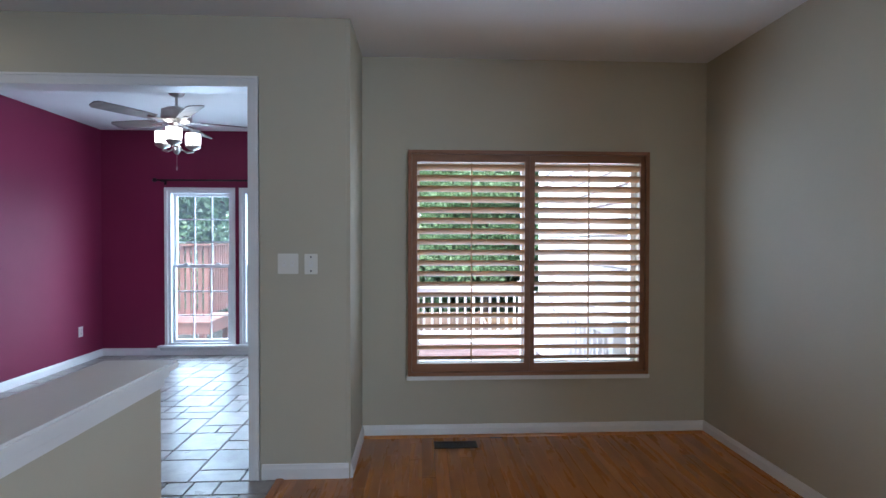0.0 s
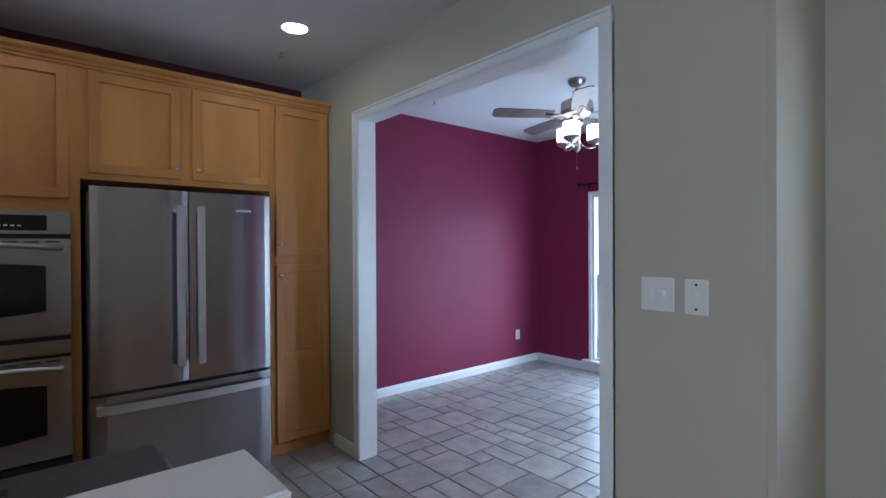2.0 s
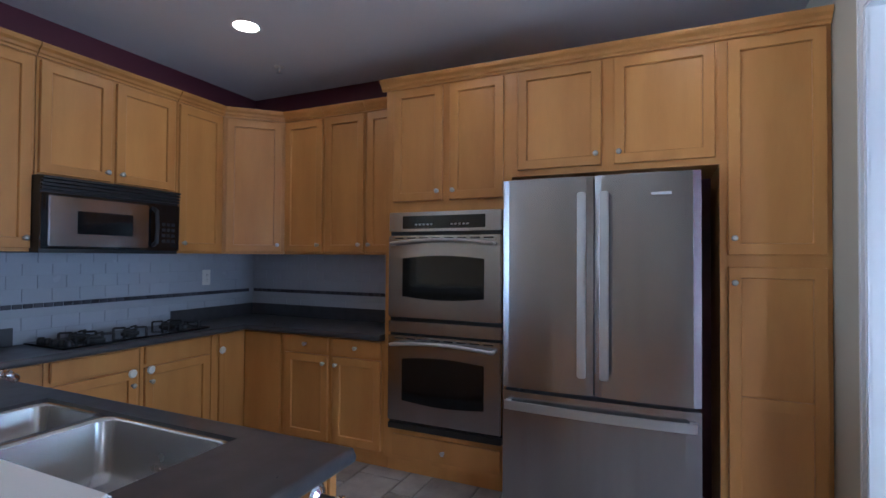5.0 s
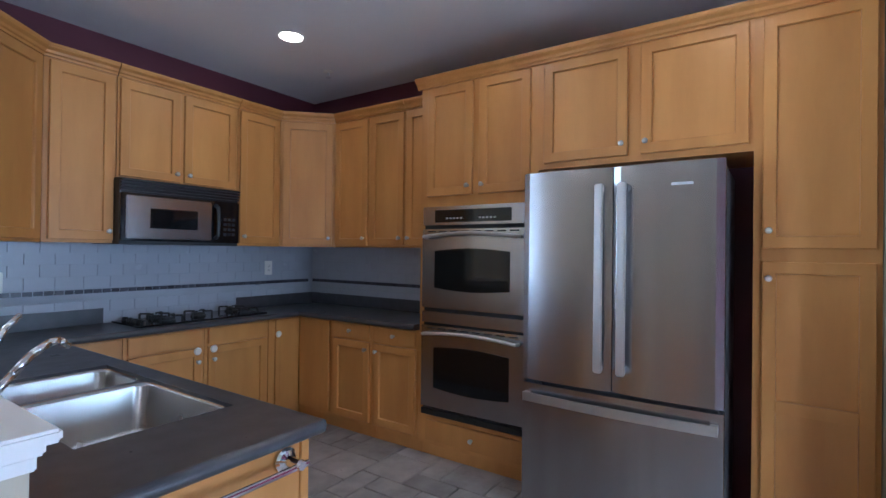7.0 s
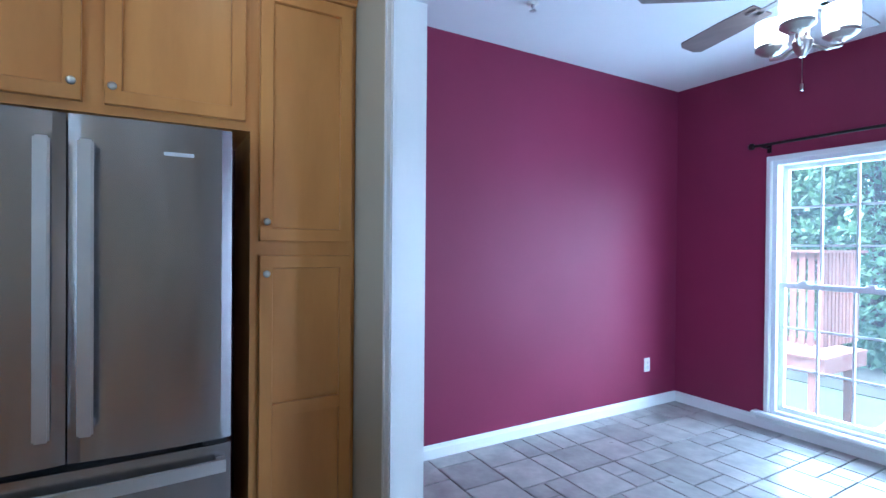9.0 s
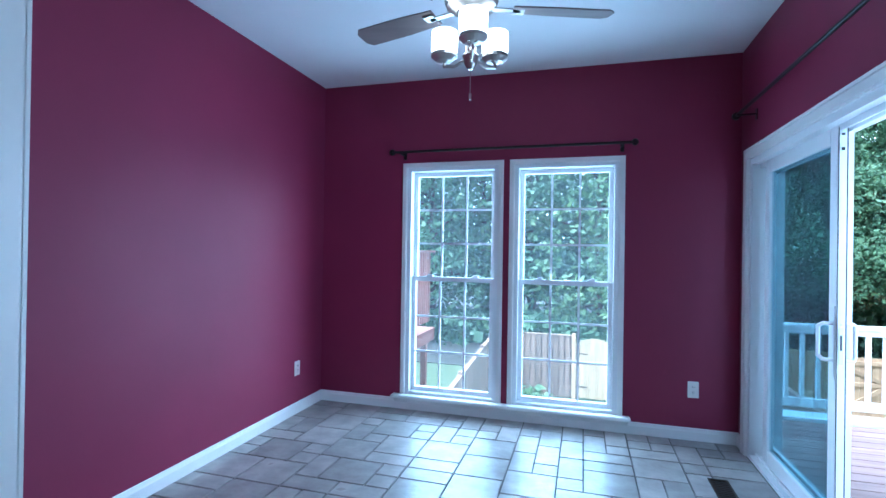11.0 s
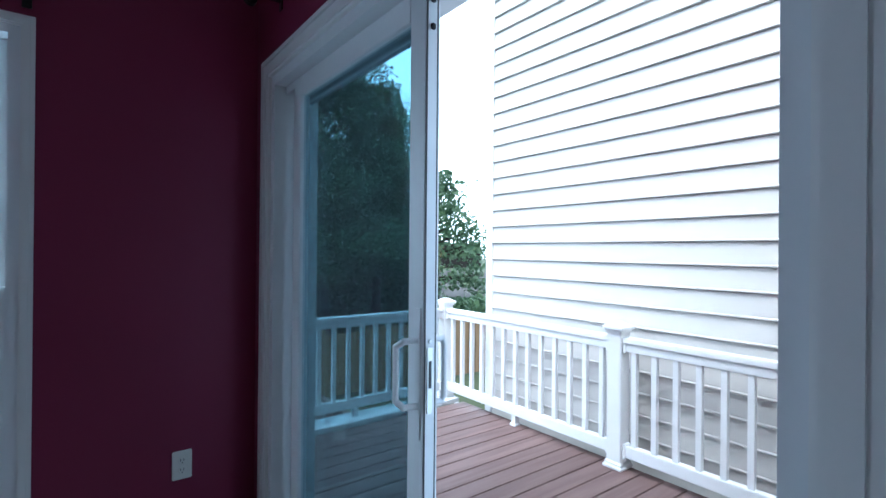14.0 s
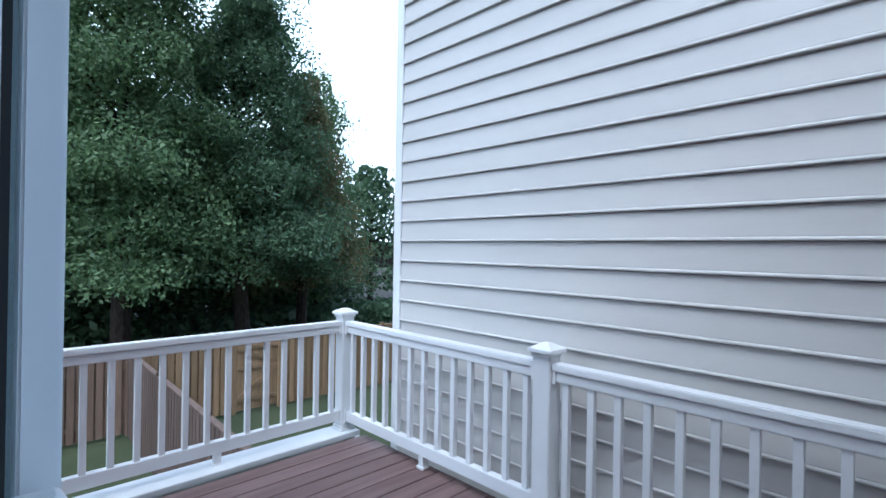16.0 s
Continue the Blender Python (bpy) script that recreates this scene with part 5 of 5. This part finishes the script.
def tree(x, y, h, r, material, n, label, low=0.25, size=0.30):
    t = thing("tree", Matrix.Translation((x, y, GZ)), label, "tree", "trees behind the yard")
    bm = bmesh.new()
    lean = rng.normal(0, 0.25, 2)
    pts = [Vector((lean[0] * k / 4, lean[1] * k / 4, h * 0.85 * k / 4)) for k in range(5)]
    tr = 0.018 * h + 0.05
    for k in range(4):
        cyl(bm, pts[k], pts[k + 1], tr * (1 - 0.22 * k), tr * (1 - 0.22 * (k + 1)), seg=9)
    centers = []
    for k in range(34):
        u = low + (0.94 - low) * (k + rng.uniform(0, 1)) / 34
        a = rng.uniform(0, 2 * math.pi)
        prof_r = r * (1.15 - 0.85 * max(0, (u - 0.35) / 0.65)) * rng.uniform(0.55, 1.0)
        s = Vector((lean[0] * u, lean[1] * u, h * u * 0.85))
        e = Vector((math.cos(a) * prof_r, math.sin(a) * prof_r, h * u + rng.uniform(-0.3, 0.9)))
        cyl(bm, s, e, 0.05 + 0.004 * h, 0.015, seg=5)
        for q in (0.55, 0.8, 1.0):
            centers.append((s + (e - s) * q, r * rng.uniform(0.24, 0.42)))
    centers.append((Vector((0, 0, h * 0.97)), r * 0.3))
    part("trunk", bm, BARK, t)
    C = np.array([[*c] for c, _ in centers])
    S = np.array([s for _, s in centers])
    idx = rng.integers(0, len(C), n)
    off = rng.normal(0, 1, (n, 3))
    off /= np.linalg.norm(off, axis=1)[:, None]
    off *= (rng.uniform(0, 1, n) ** 0.45)[:, None] * np.array([1.3, 1.3, 0.6])
    P = C[idx] + off * S[idx][:, None]
    shell = rng.uniform(0, 1, n) < 0.45
    hu = rng.uniform(low, 1.0, n)
    ang = rng.uniform(0, 2 * math.pi, n)
    rad = r * 1.05 * np.clip(1.15 - 0.95 * np.clip((hu - 0.3) / 0.7, 0, 1), 0.1, 1.2) * (0.86 + 0.16 * np.sin(ang * 5 + hu * 23) + 0.12 * np.sin(ang * 3 - hu * 41)) * rng.uniform(0.72, 1.05, n)
    E = np.stack([np.cos(ang) * rad, np.sin(ang) * rad, h * hu * 1.02], 1)
    P[shell] = E[shell]
    U = rng.normal(0, 1, (n, 3))
    U /= np.linalg.norm(U, axis=1)[:, None]
    out = P[:, :2] / (np.linalg.norm(P[:, :2], axis=1)[:, None] + 0.3)
    P[:, 2] -= 0.10 * r * (np.linalg.norm(P[:, :2], axis=1) / r) ** 2
    N = rng.normal(0, 0.75, (n, 3)) + np.concatenate([out * 0.5, np.full((n, 1), 1.0)], 1)
    V = np.cross(N, U)
    V /= np.linalg.norm(V, axis=1)[:, None]
    sz = size * rng.uniform(0.5, 1.1, n)[:, None]
    verts = np.stack([P - U * sz * 0.5, P + V * sz * 0.27, P + U * sz * 0.5, P - V * sz * 0.27], 1).reshape(-1, 3)
    faces = np.arange(4 * n).reshape(-1, 4)
    me = bpy.data.meshes.new("crown")
    me.from_pydata(verts.tolist(), [], faces.tolist())
    me.materials.append(material)
    o = new("crown", me)
    o.parent = t
    return t


TL = "tall broadleaf tree with dense green foliage"
for k in range(11):
    tree(-15 + 2.9 * k + rng.normal(0, 0.5), 29 + rng.normal(0, 1.2), (13 if k < 7 else 9.5) + rng.uniform(-1.5, 2.5), 3.4, (LEAFD, LEAF)[k % 2], 9000, TL, 0.13, 0.42)
for k in range(9):
    tree(-16 + 4.6 * k + rng.normal(0, 0.6), 36 + rng.normal(0, 1.5), (16 if k < 5 else 11) + rng.uniform(-1, 2), 4.2, LEAFD, 7000, TL, 0.1, 0.5)
for x, y, h, r, m_, n, low in ((3.6, 23.5, 16.0, 3.6, LEAF, 90000, 0.22), (7.6, 23.5, 14.5, 3.2, LEAFD, 80000, 0.22), (10.5, 24.5, 11.5, 2.6, LEAFR, 40000, 0.25), (13.8, 29, 13.6, 2.9, LEAF, 24000, 0.2), (17, 34, 9, 3, LEAFD, 8000, 0.15)):
    tree(x, y, h, r, m_, n, TL if m_ is not LEAFR else "broadleaf tree with rusty turning leaves", low, 0.18)
n = 42000
P = np.stack([rng.uniform(-22, 26, n), 26.5 + rng.normal(0, 0.9, n), GZ + 1.3 * rng.uniform(0, 1, n) ** 1.4], 1)
U = rng.normal(0, 0.10, (n, 3))
V = np.cross(U, rng.normal(0, 1, (n, 3))) * 0.5
me = bpy.data.meshes.new("undergrowth")
me.from_pydata(np.stack([P - U, P + V, P + U, P - V], 1).reshape(-1, 3).tolist(), [], np.arange(4 * n).reshape(-1, 4).tolist())
me.materials.append(LEAFD)
tagged(new("undergrowth", me), "dark green undergrowth below the trees", "undergrowth", "", "stuff")
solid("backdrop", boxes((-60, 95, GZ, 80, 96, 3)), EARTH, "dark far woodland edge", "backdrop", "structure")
bm = bmesh.new()
arc = [(260 * math.cos(radians(a)), 260 * math.sin(radians(a))) for a in range(0, 181, 12)]
prism(bm, arc + [(x * 1.01, y * 1.01) for x, y in arc[::-1]], GZ, 190)
solid("backdrop_sky", bm, CLOUD, "bright white overcast sky", "sky", "structure")

# ---- pieces: tiles, planks, boards ----
def modular(parent, x0, x1, y0, y1, cell, keep, seed):
    rr = random.Random(seed)
    nx, ny = int((x1 - x0) / cell), int((y1 - y0) / cell)
    cx, cy = (x1 - x0) / nx, (y1 - y0) / ny
    used = set()
    made = {}
    for j in range(ny):
        for i in range(nx):
            if (i, j) in used:
                continue
            opts = [(2, 2), (2, 2), (2, 1), (2, 1), (1, 2), (1, 1)]
            rr.shuffle(opts)
            for w, h in opts + [(1, 1)]:
                cells = [(i + a, j + b) for a in range(w) for b in range(h)]
                if all(c not in used and c[0] < nx and c[1] < ny for c in cells):
                    break
            used.update(cells)
            px, py = x0 + (i + w / 2) * cx, y0 + (j + h / 2) * cy
            if not keep(px, py):
                continue
            if (w, h) not in made:
                g = 0.0045
                made[w, h] = mesh_of("tile", boxes((-w * cx / 2 + g, -h * cy / 2 + g, -0.012, w * cx / 2 - g, h * cy / 2 - g, 0), bev=0.0025), TILE)
            share("tile", made[w, h], parent, (px, py, rr.uniform(-0.0008, 0.0004)))


ft = thing("floor_tiles_dining", None, "grey stone-look floor tiles in a modular pattern", "floor tiles", kind="structure")
modular(ft, DX0, DX1, PY0 - 0.02, DY, 0.150, lambda x, y: True, 3)
fk = thing("floor_tiles_kitchen", None, "grey stone-look floor tiles in a modular pattern", "floor tiles", kind="structure")
modular(fk, -2.9, -0.375, -0.3, PY0 - 0.02, 0.150, lambda x, y: not (-1.0 < x < -0.5 and y < 1.85), 5)

fp = thing("floor_planks", None, "honey coloured glossy oak strip floor", "wood floor", kind="structure")
rr = random.Random(2)
plank = {q: mesh_of("plank", boxes((-0.041, -q / 2 + 0.0006, -0.018, 0.041, q / 2 - 0.0006, 0), bev=0.0006), OAK) for q in (1.4, 1.1, 0.8)}
i = 0
x = -0.288
while x < EX:
    y = SY - 0.2 - rr.uniform(0, 0.8)
    while y < NY:
        q = rr.choice((1.4, 1.1, 0.8))
        if y + q > NY:
            if NY - y > 0.05:
                share("plank", plank[q], fp, (x, (y + NY) / 2, 0), (0, 0, 0), (1, (NY - y) / q, 1))
        else:
            share("plank", plank[q], fp, (x, y + q / 2, 0))
        y += q
    x += 0.083

bs = thing("backsplash", None, "white subway tile backsplash with a dark accent stripe", "backsplash", kind="structure")
part("grout_bed", boxes((WX, SY + 0.001, TOP, WX + 0.005, 1.083, 1.41), (WX, SY, TOP, -0.461, SY + 0.005, 1.41)), JOINT, bs)
sub = mesh_of("tile", boxes((-0.074, -0.004, -0.036, 0.074, 0.004, 0.036), bev=0.0015), SUBWAY)
acc = mesh_of("tile", boxes((-0.023, -0.004, -0.013, 0.023, 0.004, 0.013), bev=0.001), STRIPE)
rows_z = [TOP + 0.037, TOP + 0.037 + 0.076, None, 1.157, 1.233, 1.309, 1.372]
for k, z in enumerate(rows_z):
    if z is None:
        for n in range(54):
            share("tile", acc, bs, (-0.49 - 0.0515 * n, SY + 0.0085, 1.097))
        for n in range(31):
            share("tile", acc, bs, (WX + 0.0085, -0.51 + 0.0515 * n, 1.097), (0, 0, radians(90)))
        continue
    for n in range(19):
        xx = -0.54 - 0.15 * n - (0.075 if k % 2 else 0)
        if xx > WX + 0.08:
            share("tile", sub, bs, (xx, SY + 0.0085, z))
    for n in range(11):
        yy = SY + 0.09 + 0.15 * n - (0.0 if k % 2 else 0.0) + (0.075 if k % 2 else 0)
        if yy < 1.02:
            share("tile", sub, bs, (WX + 0.0085, yy, z), (0, 0, radians(90)))

db = thing("deck_boards", None, "reddish brown composite deck boards", "deck boards", kind="structure")
bd = mesh_of("board", boxes((-1.045, -0.068, -0.025, 1.045, 0.068, 0), bev=0.003), DECK)
y = 4.27
while y < 8.05:
    share("board", bd, db, (1.13, y, DZ))
    y += 0.142
